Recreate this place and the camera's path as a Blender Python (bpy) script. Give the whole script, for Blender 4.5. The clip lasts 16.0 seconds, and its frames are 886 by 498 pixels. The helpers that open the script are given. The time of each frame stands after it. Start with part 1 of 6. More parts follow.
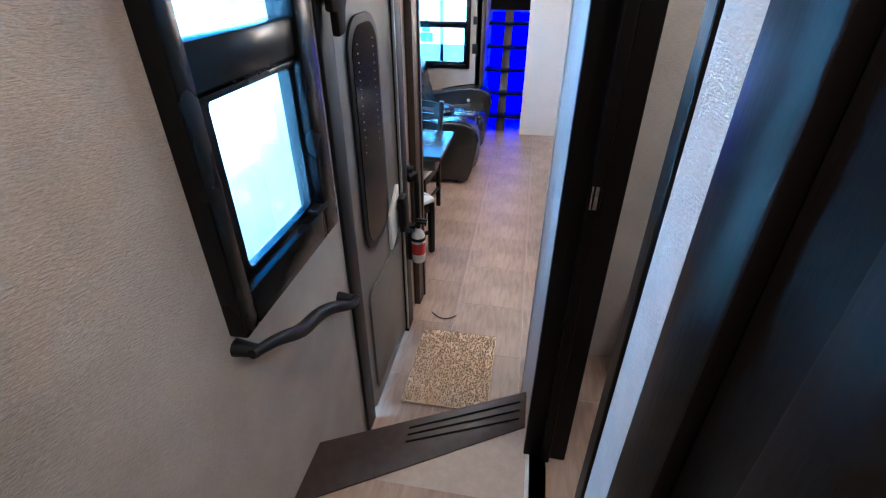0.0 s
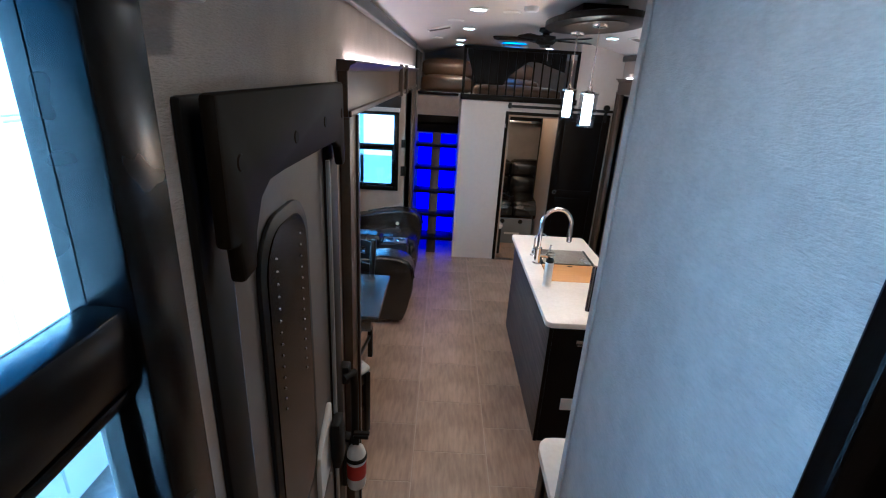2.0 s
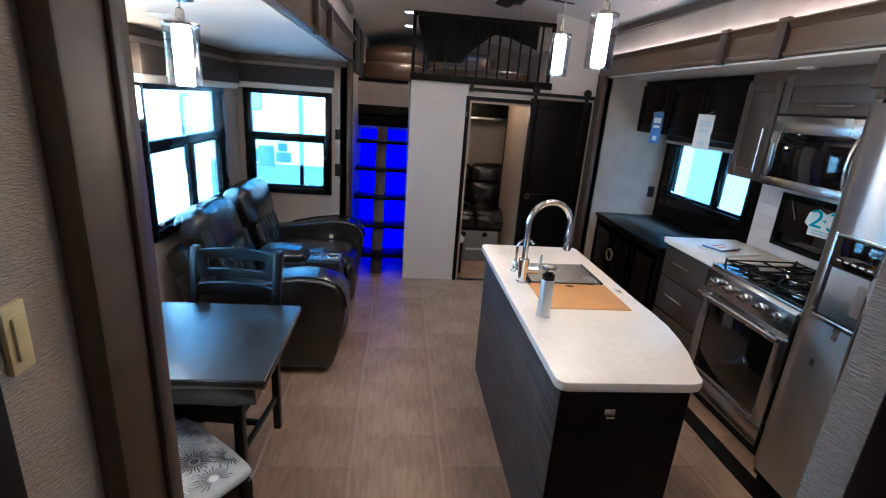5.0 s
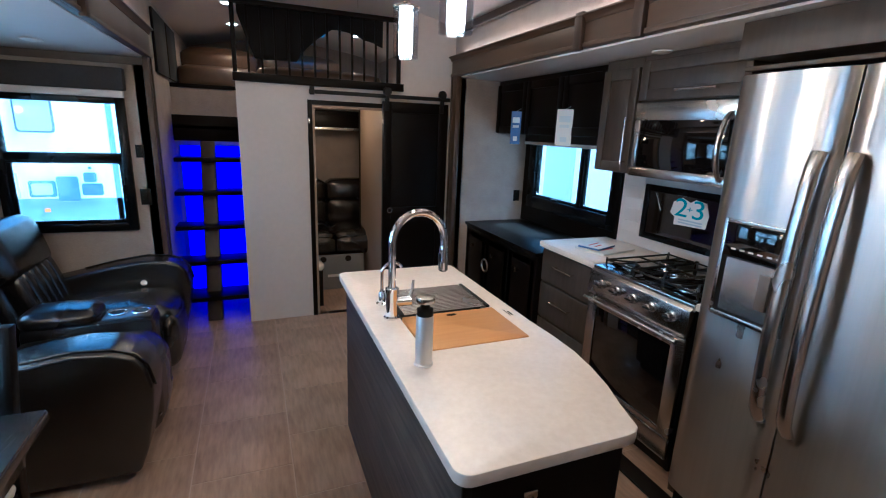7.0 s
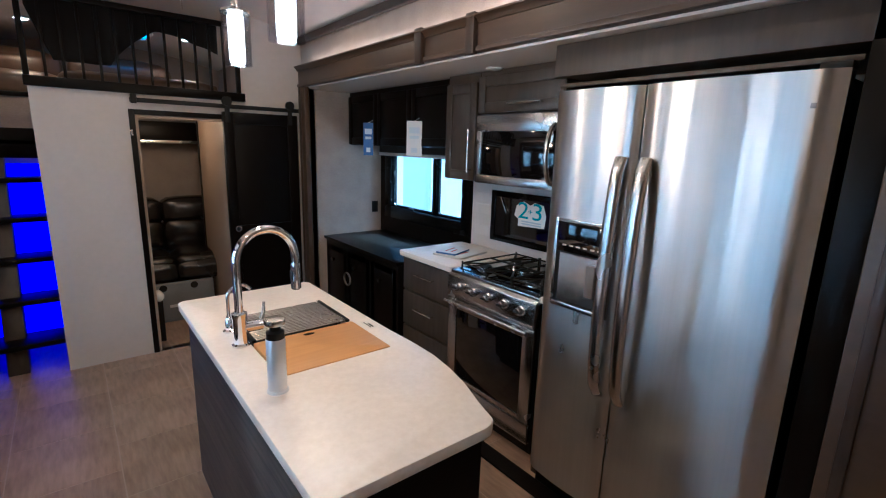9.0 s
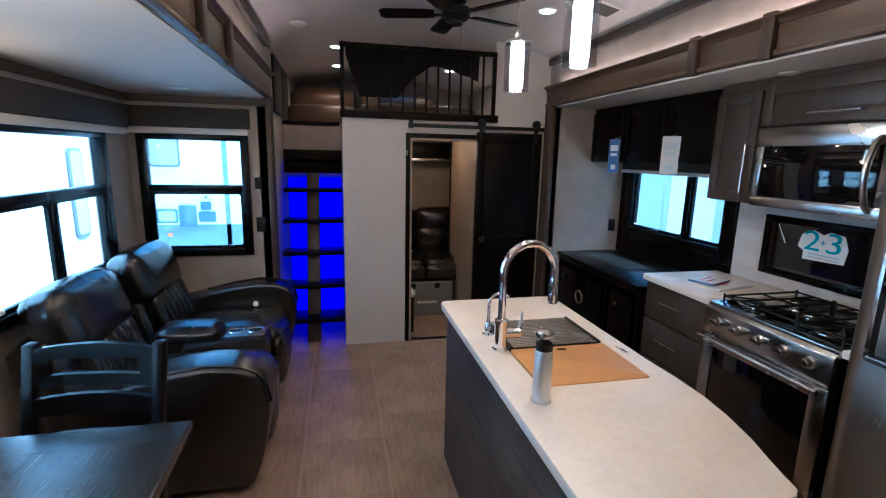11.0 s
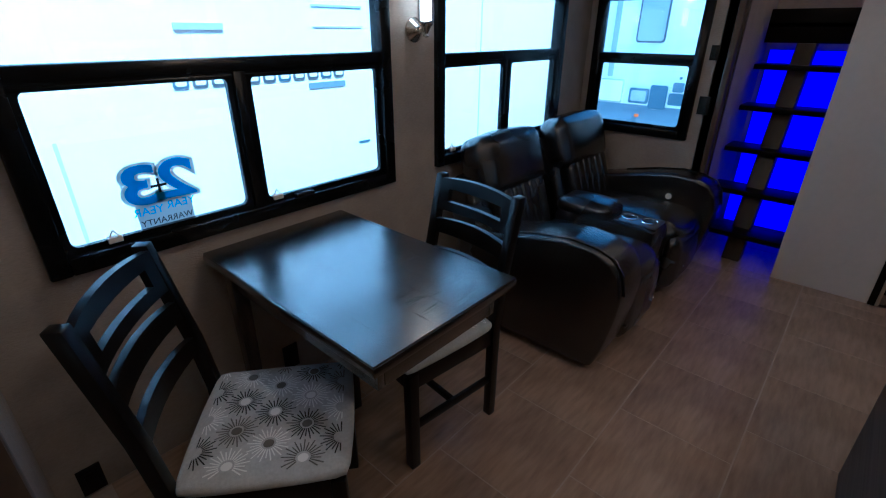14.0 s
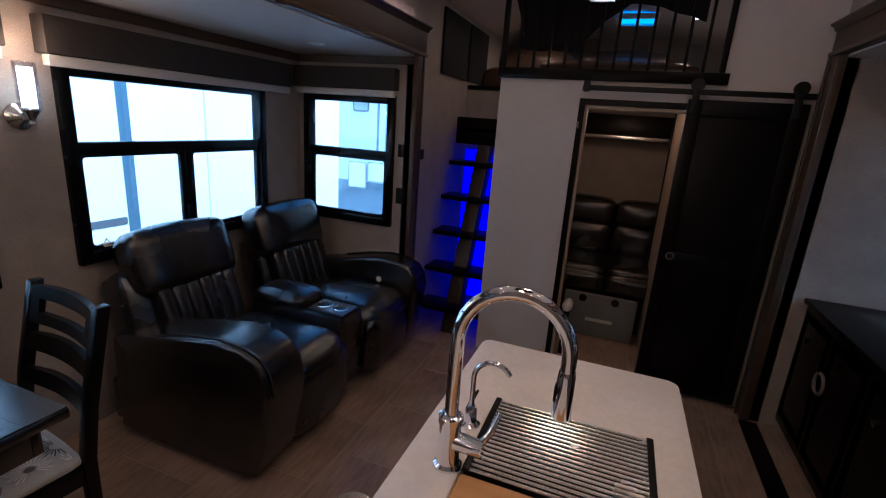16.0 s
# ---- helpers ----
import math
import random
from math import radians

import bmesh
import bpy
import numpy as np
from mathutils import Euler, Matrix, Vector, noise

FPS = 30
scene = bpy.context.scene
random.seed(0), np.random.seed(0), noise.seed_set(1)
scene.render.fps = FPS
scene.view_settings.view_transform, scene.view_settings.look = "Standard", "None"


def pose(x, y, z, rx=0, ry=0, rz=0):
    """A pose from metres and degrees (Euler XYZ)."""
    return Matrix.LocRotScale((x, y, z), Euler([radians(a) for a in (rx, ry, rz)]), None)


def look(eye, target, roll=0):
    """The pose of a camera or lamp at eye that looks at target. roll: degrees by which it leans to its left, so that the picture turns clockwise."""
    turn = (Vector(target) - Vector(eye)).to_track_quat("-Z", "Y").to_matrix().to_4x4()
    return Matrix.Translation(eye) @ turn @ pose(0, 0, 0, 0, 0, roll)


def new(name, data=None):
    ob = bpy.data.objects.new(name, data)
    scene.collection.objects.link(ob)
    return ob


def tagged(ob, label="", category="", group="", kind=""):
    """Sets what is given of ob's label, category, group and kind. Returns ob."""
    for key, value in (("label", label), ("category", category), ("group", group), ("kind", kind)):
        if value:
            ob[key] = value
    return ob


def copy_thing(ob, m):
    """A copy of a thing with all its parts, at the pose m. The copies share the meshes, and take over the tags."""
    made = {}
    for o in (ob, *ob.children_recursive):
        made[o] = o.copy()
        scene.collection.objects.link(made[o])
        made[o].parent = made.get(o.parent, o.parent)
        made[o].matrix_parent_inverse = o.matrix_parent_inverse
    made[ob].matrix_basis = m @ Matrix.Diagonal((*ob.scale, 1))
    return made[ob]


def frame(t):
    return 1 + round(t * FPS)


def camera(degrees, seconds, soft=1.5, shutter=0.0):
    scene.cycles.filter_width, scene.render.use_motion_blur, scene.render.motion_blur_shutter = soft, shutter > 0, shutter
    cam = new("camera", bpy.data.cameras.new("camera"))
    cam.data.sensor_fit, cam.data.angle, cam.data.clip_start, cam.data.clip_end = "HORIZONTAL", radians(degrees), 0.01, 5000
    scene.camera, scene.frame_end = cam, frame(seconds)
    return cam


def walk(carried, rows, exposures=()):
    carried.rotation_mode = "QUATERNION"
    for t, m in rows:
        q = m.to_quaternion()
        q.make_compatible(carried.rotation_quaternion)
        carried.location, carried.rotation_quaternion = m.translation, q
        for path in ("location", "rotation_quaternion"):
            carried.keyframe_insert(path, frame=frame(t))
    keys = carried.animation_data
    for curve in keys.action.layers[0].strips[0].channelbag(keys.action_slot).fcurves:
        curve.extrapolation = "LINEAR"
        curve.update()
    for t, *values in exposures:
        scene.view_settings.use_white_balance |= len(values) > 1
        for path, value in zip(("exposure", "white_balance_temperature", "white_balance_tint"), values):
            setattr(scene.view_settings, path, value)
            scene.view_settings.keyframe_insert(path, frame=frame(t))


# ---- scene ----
cam = camera(86.9, 16.0, soft=1.15)
PATH = [
    (0, (0.542, 0.787, 1.988), (0.241, 2.455, 0.926), 0.1),
    (0.5, (0.399, 0.984, 2.013), (0.238, 2.698, 0.996), 1.7),
    (1, (0.303, 1.143, 2.07), (0.202, 2.929, 1.175), 2.4),
    (1.5, (0.297, 1.368, 2.096), (0.258, 3.204, 1.305), 3.4),
    (2, (0.283, 1.525, 2.119), (0.305, 3.396, 1.412), 3.4),
    (2.5, (0.236, 1.65, 2.144), (0.312, 3.543, 1.504), 3.9),
    (3, (0.25, 1.801, 2.146), (0.363, 3.7, 1.531), 4.8),
    (3.5, (0.326, 1.992, 2.076), (0.452, 3.882, 1.432), 4.6),
    (3.7, (0.347, 2.045, 2.054), (0.485, 4.03, 1.382), 4.3),
    (5.8, (0.389, 2.86, 1.544), (0.692, 4.853, 0.956), 3.5),
    (6, (0.419, 2.922, 1.562), (0.756, 4.913, 0.986), 3),
    (6.5, (0.49, 3.028, 1.577), (1.026, 4.983, 1.03), 2.4),
    (7, (0.54, 3.043, 1.573), (1.311, 4.926, 1.054), 2.3),
    (7.5, (0.576, 3.035, 1.57), (1.595, 4.803, 1.072), 2.2),
    (8, (0.598, 3.016, 1.562), (1.859, 4.624, 1.08), 2.4),
    (8.2, (0.615, 3.01, 1.557), (1.952, 4.559, 1.083), 2.4),
    (10.3, (0.471, 3.084, 1.602), (1.322, 4.963, 1.213), 0.5),
    (10.5, (0.449, 3.088, 1.598), (1.181, 5.018, 1.208), 0.6),
    (11, (0.414, 3.087, 1.581), (0.868, 5.096, 1.171), 1.3),
    (11.5, (0.414, 3.06, 1.568), (0.618, 5.104, 1.13), 1.3),
    (12, (0.405, 3.06, 1.561), (0.43, 5.106, 1.094), 1.3),
    (12.5, (0.377, 3.151, 1.569), (0.274, 5.181, 1.042), 1.8),
    (13, (0.369, 3.322, 1.54), (-0.064, 5.276, 0.906), 2.9),
    (13.5, (0.516, 3.384, 1.517), (-0.367, 5.123, 0.736), 2.6),
    (14, (0.656, 3.408, 1.473), (-0.61, 4.827, 0.58), 0.3),
    (14.2, (0.659, 3.441, 1.468), (-0.654, 4.807, 0.564), -0.3),
    (14.5, (0.658, 3.544, 1.5), (-0.495, 4.931, 0.635), 1.7),
    (15, (0.848, 3.714, 1.517), (-0.196, 5.28, 0.715), 3.0),
    (15.5, (1.103, 3.818, 1.514), (0.252, 5.545, 0.82), 3.8),
    (16, (1.255, 3.864, 1.568), (0.579, 5.712, 1.03), 4.1),
]
EXPOSURES = [(0, 3.58, 3310, -16), (0.6, 3.3, 3440, -16), (1, 3.1, 3500, -16), (1.5, 2.52, 3490, -17), (2.5, 2.52, 3570, -17), (3.5, 2.66, 3580, -17), (6, 2.35, 3520, -18.5), (7, 2.25, 3650, -16.5), (8, 2.23, 3790, -15), (10.4, 2.25, 3690, -16.5), (11, 2.12, 3690, -16), (12, 1.71, 3780, -12.5), (13.2, 1.26, 3590, -15), (14, 1.03, 3600, -14.5), (14.6, 1.11, 3600, -14.5), (15.3, 0.96, 3830, -8.5), (16, 0.9, 3930, -6)]
walk(cam, [(t, look(eye, target, roll)) for t, eye, target, roll in PATH], exposures=EXPOSURES)

# ---- world, lamps, exposure ----
world = bpy.data.worlds.new("overcast_sky")
scene.world = world
world.use_nodes = True
wn = world.node_tree.nodes
sky = wn.new("ShaderNodeTexSky")
sky.sky_type, sky.sun_disc, sky.sun_elevation, sky.sun_rotation = "NISHITA", False, radians(58), radians(100)
wn["Background"].inputs["Strength"].default_value = 0.15
world.node_tree.links.new(sky.outputs["Color"], wn["Background"].inputs["Color"])
sun = new("sun", bpy.data.lights.new("sun", "SUN"))
sun.data.energy, sun.data.angle, sun.data.color = 5.0, radians(3), (1.0, 0.985, 0.965)
sun.matrix_world = look((5.0, -1.0, 8.2), (0, 0, 0))


def bulb(name, place, watts, color, radius=0.03):
    ob = new(name, bpy.data.lights.new(name, "POINT"))
    ob.data.energy, ob.data.color, ob.data.shadow_soft_size = watts, color, radius
    ob.location = place
    return ob



def downward(name, place, watts, color):
    ob = new(name, bpy.data.lights.new(name, "SPOT"))
    ob.data.energy, ob.data.color, ob.data.shadow_soft_size = watts, color, 0.035
    ob.data.spot_size, ob.data.spot_blend = radians(165), 0.6
    ob.location = place
    return ob


WARM = (1.0, 0.45, 0.19)

# ---- materials ----
MATS = {}


def mat(name, color, rough=0.6, metal=0.0, grain=0.0, scale=40.0, bump=0.0, bump_scale=200.0, stretch=(1, 1, 1), color2=None, per_object=0.0, coat=0.0, spec=0.5):
    """A two-scale procedural surface: blotches and grain in colour, fine relief in bump, gloss that varies."""
    if name in MATS:
        return MATS[name]
    m = bpy.data.materials.new(name)
    m.use_nodes = True
    n, l = m.node_tree.nodes, m.node_tree.links
    b = n["Principled BSDF"]
    b.inputs["Roughness"].default_value, b.inputs["Metallic"].default_value = rough, metal
    b.inputs["Coat Weight"].default_value = coat
    b.inputs["Specular IOR Level"].default_value = spec
    b.inputs["Base Color"].default_value = (*color, 1)
    if grain or bump or color2:
        tc = n.new("ShaderNodeTexCoord")
        mp = n.new("ShaderNodeMapping")
        mp.inputs["Scale"].default_value = stretch
        l.new(tc.outputs["Object"], mp.inputs["Vector"])
        n1 = n.new("ShaderNodeTexNoise")
        n1.inputs["Scale"].default_value, n1.inputs["Detail"].default_value = scale, 6
        l.new(mp.outputs["Vector"], n1.inputs["Vector"])
        n2 = n.new("ShaderNodeTexNoise")
        n2.inputs["Scale"].default_value, n2.inputs["Detail"].default_value = scale / 9, 3
        l.new(tc.outputs["Object"], n2.inputs["Vector"])
        add = n.new("ShaderNodeMath")
        add.operation = "ADD"
        l.new(n1.outputs["Fac"], add.inputs[0])
        l.new(n2.outputs["Fac"], add.inputs[1])
        last = add
        if per_object:
            info = n.new("ShaderNodeObjectInfo")
            mul = n.new("ShaderNodeMath")
            mul.operation = "MULTIPLY_ADD"
            mul.inputs[1].default_value = per_object
            l.new(info.outputs["Random"], mul.inputs[0])
            l.new(add.outputs[0], mul.inputs[2])
            last = mul
        ramp = n.new("ShaderNodeValToRGB")
        c2 = color2 or tuple(c * (1 - grain) for c in color)
        ramp.color_ramp.elements[0].position, ramp.color_ramp.elements[1].position = 0.35, 0.68
        ramp.color_ramp.elements[0].color, ramp.color_ramp.elements[1].color = (*c2, 1), (*color, 1)
        half = n.new("ShaderNodeMath")
        half.operation = "MULTIPLY"
        half.inputs[1].default_value = 0.5
        l.new(last.outputs[0], half.inputs[0])
        l.new(half.outputs[0], ramp.inputs["Fac"])
        l.new(ramp.outputs["Color"], b.inputs["Base Color"])
        rr = n.new("ShaderNodeMapRange")
        rr.inputs["To Min"].default_value, rr.inputs["To Max"].default_value = max(rough - 0.07, 0.02), min(rough + 0.09, 1)
        l.new(n2.outputs["Fac"], rr.inputs["Value"])
        l.new(rr.outputs["Result"], b.inputs["Roughness"])
        if bump:
            n3 = n.new("ShaderNodeTexNoise")
            n3.inputs["Scale"].default_value, n3.inputs["Detail"].default_value = bump_scale, 3
            l.new(mp.outputs["Vector"], n3.inputs["Vector"])
            bp = n.new("ShaderNodeBump")
            bp.inputs["Strength"].default_value, bp.inputs["Distance"].default_value = bump, 0.004
            l.new(n3.outputs["Fac"], bp.inputs["Height"])
            l.new(bp.outputs["Normal"], b.inputs["Normal"])
    MATS[name] = m
    return m


def glow(name, color, strength):
    if name in MATS:
        return MATS[name]
    m = bpy.data.materials.new(name)
    m.use_nodes = True
    b = m.node_tree.nodes["Principled BSDF"]
    b.inputs["Base Color"].default_value = (*color, 1)
    b.inputs["Emission Color"].default_value = (*color, 1)
    b.inputs["Emission Strength"].default_value = strength
    MATS[name] = m
    return m


def glass(name, tint=(1, 1, 1), rough=0.0, ior=1.45):
    if name in MATS:
        return MATS[name]
    m = bpy.data.materials.new(name)
    m.use_nodes = True
    b = m.node_tree.nodes["Principled BSDF"]
    b.inputs["Base Color"].default_value = (*tint, 1)
    b.inputs["Transmission Weight"].default_value, b.inputs["Roughness"].default_value, b.inputs["IOR"].default_value = 1.0, rough, ior
    MATS[name] = m
    return m


def thin_glass(name, gloss=0.10):
    """Clear glass too thin to bend the view: straight through, with a faint sheen."""
    m = bpy.data.materials.new(name)
    m.use_nodes = True
    n, l = m.node_tree.nodes, m.node_tree.links
    clear, sheen, mix = n.new("ShaderNodeBsdfTransparent"), n.new("ShaderNodeBsdfGlossy"), n.new("ShaderNodeMixShader")
    clear.inputs["Color"].default_value = (0.88, 0.88, 0.9, 1)
    sheen.inputs["Roughness"].default_value = 0.05
    mix.inputs[0].default_value = gloss
    l.new(clear.outputs[0], mix.inputs[1])
    l.new(sheen.outputs[0], mix.inputs[2])
    l.new(mix.outputs[0], n["Material Output"].inputs["Surface"])
    return m


WALLPAPER = mat("linen_wallpaper", (0.42, 0.36, 0.31), 0.75, grain=0.24, scale=70, bump=1.0, bump_scale=90, stretch=(1, 1, 5))
# the grey hall paper is also lightened to make up for weak window light
HALL_PAPER = mat("grey_linen_wallpaper", (0.60, 0.58, 0.56), 0.7, grain=0.2, scale=150, bump=0.6, bump_scale=260, stretch=(1, 0.45, 1.6))
PANEL_WHITE = mat("pale_wall_panel", (0.55, 0.50, 0.46), 0.6, grain=0.07, scale=30, bump=0.1, bump_scale=160)
CEILING = mat("white_ceiling_vinyl", (0.64, 0.61, 0.59), 0.55, grain=0.05, scale=12)
TILE = mat("grey_brown_vinyl_tile", (0.37, 0.262, 0.185), 0.36, scale=26, stretch=(1.5, 0.25, 1), color2=(0.17, 0.115, 0.08), per_object=0.12, bump=0.025, bump_scale=120)
GROUT = mat("pale_grout", (0.42, 0.34, 0.275), 0.8, grain=0.2, scale=50)
DARK_WOOD = mat("dark_stained_wood", (0.050, 0.033, 0.024), 0.42, scale=30, stretch=(1, 1, 0.15), color2=(0.022, 0.014, 0.010), bump=0.08)
FASCIA = mat("brown_fascia_wood", (0.070, 0.046, 0.029), 0.42, scale=30, stretch=(1, 0.12, 1), color2=(0.045, 0.029, 0.019), bump=0.06)
CABINET = mat("grey_brown_cabinet_wood", (0.066, 0.052, 0.039), 0.45, scale=36, stretch=(1, 1, 0.14), color2=(0.034, 0.026, 0.020), bump=0.08)
BLACK_WOOD = mat("black_stained_wood", (0.004, 0.003, 0.0027), 0.36, scale=30, stretch=(1, 1, 0.2), color2=(0.003, 0.0025, 0.002), bump=0.06, spec=0.11)
ISLAND_WOOD = mat("charcoal_wood_panel", (0.12, 0.098, 0.085), 0.5, scale=26, stretch=(1, 0.10, 2.2), color2=(0.006, 0.005, 0.0045), bump=0.15)
BLACK_FRAME = mat("black_window_plastic", (0.003, 0.0035, 0.004), 0.25, grain=0.3, scale=40, spec=0.2)
BLACK_MATTE = mat("black_plastic", (0.004, 0.004, 0.0043), 0.5, grain=0.3, scale=50, spec=0.3)
GREY_PLASTIC = mat("grey_moulded_plastic", (0.15, 0.135, 0.125), 0.45, grain=0.15, scale=30)
LEATHER = mat("black_leather", (0.0045, 0.0045, 0.0048), 0.25, grain=0.35, scale=25, bump=0.14, bump_scale=260, spec=1.0)
QUARTZ = mat("white_quartz", (0.84, 0.80, 0.77), 0.32, scale=55, color2=(0.73, 0.685, 0.65))
STEEL = mat("brushed_stainless", (0.60, 0.59, 0.58), 0.24, 1.0, grain=0.12, scale=60, stretch=(1, 1, 0.05))
CHROME = mat("chrome", (0.82, 0.82, 0.84), 0.05, 1.0)
NICKEL = mat("brushed_nickel", (0.62, 0.58, 0.53), 0.25, 1.0)
BLACK_GLASS = mat("black_glass", (0.004, 0.004, 0.005), 0.05, coat=0.5)
FRIDGE_STEEL = mat("brushed_fridge_steel", (0.52, 0.51, 0.50), 0.30, 1.0, grain=0.10, scale=60, stretch=(1, 1, 0.03), bump=0.3, bump_scale=5)
fb = FRIDGE_STEEL.node_tree.nodes["Principled BSDF"]
fb.inputs["Anisotropic"].default_value, fb.inputs["Anisotropic Rotation"].default_value = 0.9, 0.25
FRIDGE_STEEL.node_tree.nodes["Bump"].inputs["Distance"].default_value = 0.03
ft = FRIDGE_STEEL.node_tree.nodes.new("ShaderNodeTangent")
ft.direction_type, ft.axis = "RADIAL", "Z"
FRIDGE_STEEL.node_tree.links.new(ft.outputs["Tangent"], fb.inputs["Tangent"])
GLASS = glass("window_glass")
CLEAR = thin_glass("lamp_glass")
SHROUD = mat("dark_brown_screen_plastic", (0.010, 0.0075, 0.005), 0.65, grain=0.3, scale=30, spec=0.08)
SHADE = mat("dark_woven_shade", (0.045, 0.038, 0.034), 0.8, grain=0.4, scale=90, bump=0.3)
SHADE_BAR = mat("pale_shade_bar", (0.62, 0.58, 0.54), 0.5, grain=0.06, scale=30)
PORCELAIN = mat("white_porcelain", (0.8, 0.79, 0.77), 0.12, grain=0.03, scale=10, coat=0.4)
WHITE_PLASTIC = mat("white_plastic", (0.75, 0.74, 0.72), 0.4, grain=0.05, scale=20)
BAMBOO = mat("bamboo_board", (0.58, 0.33, 0.105), 0.45, scale=30, stretch=(0.15, 2, 1), color2=(0.48, 0.255, 0.075))
MAT_PILE = mat("tan_mat_pile", (0.70, 0.54, 0.36), 0.95, grain=0.3, scale=160, bump=0.9, bump_scale=300)
RV_WHITE = mat("white_trailer_gelcoat", (0.86, 0.88, 0.89), 0.35, grain=0.04, scale=3)
RV_GREY = mat("grey_trailer_paint", (0.12, 0.13, 0.15), 0.4, grain=0.2, scale=6)
RV_PALE = mat("pale_trailer_decal", (0.42, 0.46, 0.50), 0.4, grain=0.06, scale=6)
GRAVEL = mat("pale_gravel", (0.66, 0.645, 0.625), 0.9, grain=0.4, scale=20, bump=0.6, bump_scale=60)
BLUE_LED = glow("blue_led_panel", (0.002, 0.003, 1.0), 0.34)
LAMP_GLOW = glow("warm_lamp_glow", (1.0, 0.78, 0.57), 6.0)
STRIP_GLOW = glow("warm_strip_glow", (1.0, 0.52, 0.34), 3.6)


# ---- mesh helpers ----
def mesh_of(bm, name):
    me = bpy.data.meshes.new(name)
    bm.normal_update()
    bm.to_mesh(me)
    bm.free()
    return me


def smooth(me, angle=40):
    me.polygons.foreach_set("use_smooth", [True] * len(me.polygons))
    me.set_sharp_from_angle(angle=radians(angle))


def part(name, bm, material, parent=None, label="", soft=True):
    """Links a bmesh as one mesh object, under a thing or a part."""
    me = mesh_of(bm, name)
    me.materials.append(material)
    if soft:
        smooth(me)
    ob = new(name, me)
    if parent is not None:
        ob.parent = parent
    if label:
        ob["label"] = label
    return ob


def thing(name, label, category, group="", at=(0, 0, 0), rz=0):
    ob = tagged(new(name), label, category, group)
    ob.matrix_world = pose(*at, 0, 0, rz)
    return ob


def structure(name, bm, material, label="", soft=False):
    return tagged(part(name, bm, material, None, label, soft), kind="structure")


def box(bm, x0, x1, y0, y1, z0, z1, bevel=0.0, segs=2, m=None):
    vs = bmesh.ops.create_cube(bm, size=1.0)["verts"]
    for v in vs:
        v.co = Vector(((x0 + x1) / 2 + v.co.x * (x1 - x0), (y0 + y1) / 2 + v.co.y * (y1 - y0), (z0 + z1) / 2 + v.co.z * (z1 - z0)))
    if bevel:
        es = list({e for v in vs for e in v.link_edges})
        r = bmesh.ops.bevel(bm, geom=es, offset=bevel, segments=segs, affect="EDGES", profile=0.5)
        vs = list({v for f in r["faces"] for v in f.verts} | {v for v in vs if v.is_valid})
    if m is not None:
        bmesh.ops.transform(bm, matrix=m, verts=vs)
    return vs


def boxes(*specs, bevel=0.0):
    bm = bmesh.new()
    for s in specs:
        box(bm, *s, bevel=bevel)
    return bm


def bbox(*spec, bevel=0.004, segs=2):
    bm = bmesh.new()
    box(bm, *spec, bevel=bevel, segs=segs)
    return bm


def cyl(bm, a, b, r, r2=None, n=20, caps=True):
    a, b = Vector(a), Vector(b)
    d = b - a
    vs = bmesh.ops.create_cone(bm, cap_ends=caps, segments=n, radius1=r, radius2=r if r2 is None else r2, depth=d.length)["verts"]
    bmesh.ops.transform(bm, matrix=Matrix.Translation((a + b) / 2) @ d.to_track_quat("Z", "Y").to_matrix().to_4x4(), verts=vs)
    return vs


def cylinder(a, b, r, r2=None, n=20):
    bm = bmesh.new()
    cyl(bm, a, b, r, r2, n)
    return bm


def lathe(profile, n=28, centre=(0, 0, 0)):
    """A turned shape from rows of (radius, height)."""
    bm = bmesh.new()
    rings = []
    for r, z in profile:
        rings.append([bm.verts.new((centre[0] + r * math.cos(2 * math.pi * i / n), centre[1] + r * math.sin(2 * math.pi * i / n), centre[2] + z)) for i in range(n)])
    for p, q in zip(rings, rings[1:]):
        for i in range(n):
            bm.faces.new((p[i], p[(i + 1) % n], q[(i + 1) % n], q[i]))
    bm.faces.new(rings[0][::-1])
    bm.faces.new(rings[-1])
    return bm


def tube(bm, points, r, n=12):
    """A round bar along a run of points; r is one radius or one per point."""
    pts = [Vector(p) for p in points]
    rs = r if isinstance(r, (list, tuple)) else [r] * len(pts)
    rings, up = [], None
    for i, p in enumerate(pts):
        d = (pts[min(i + 1, len(pts) - 1)] - pts[max(i - 1, 0)]).normalized()
        if up is None:
            up = d.orthogonal().normalized()
        up = (up - d * up.dot(d)).normalized()
        side = d.cross(up)
        rings.append([bm.verts.new(p + rs[i] * (math.cos(2 * math.pi * k / n) * up + math.sin(2 * math.pi * k / n) * side)) for k in range(n)])
    for p, q in zip(rings, rings[1:]):
        for k in range(n):
            bm.faces.new((p[k], p[(k + 1) % n], q[(k + 1) % n], q[k]))
    bm.faces.new(rings[0][::-1])
    bm.faces.new(rings[-1])
    return bm


def bar(points, r, n=12):
    return tube(bmesh.new(), points, r, n)


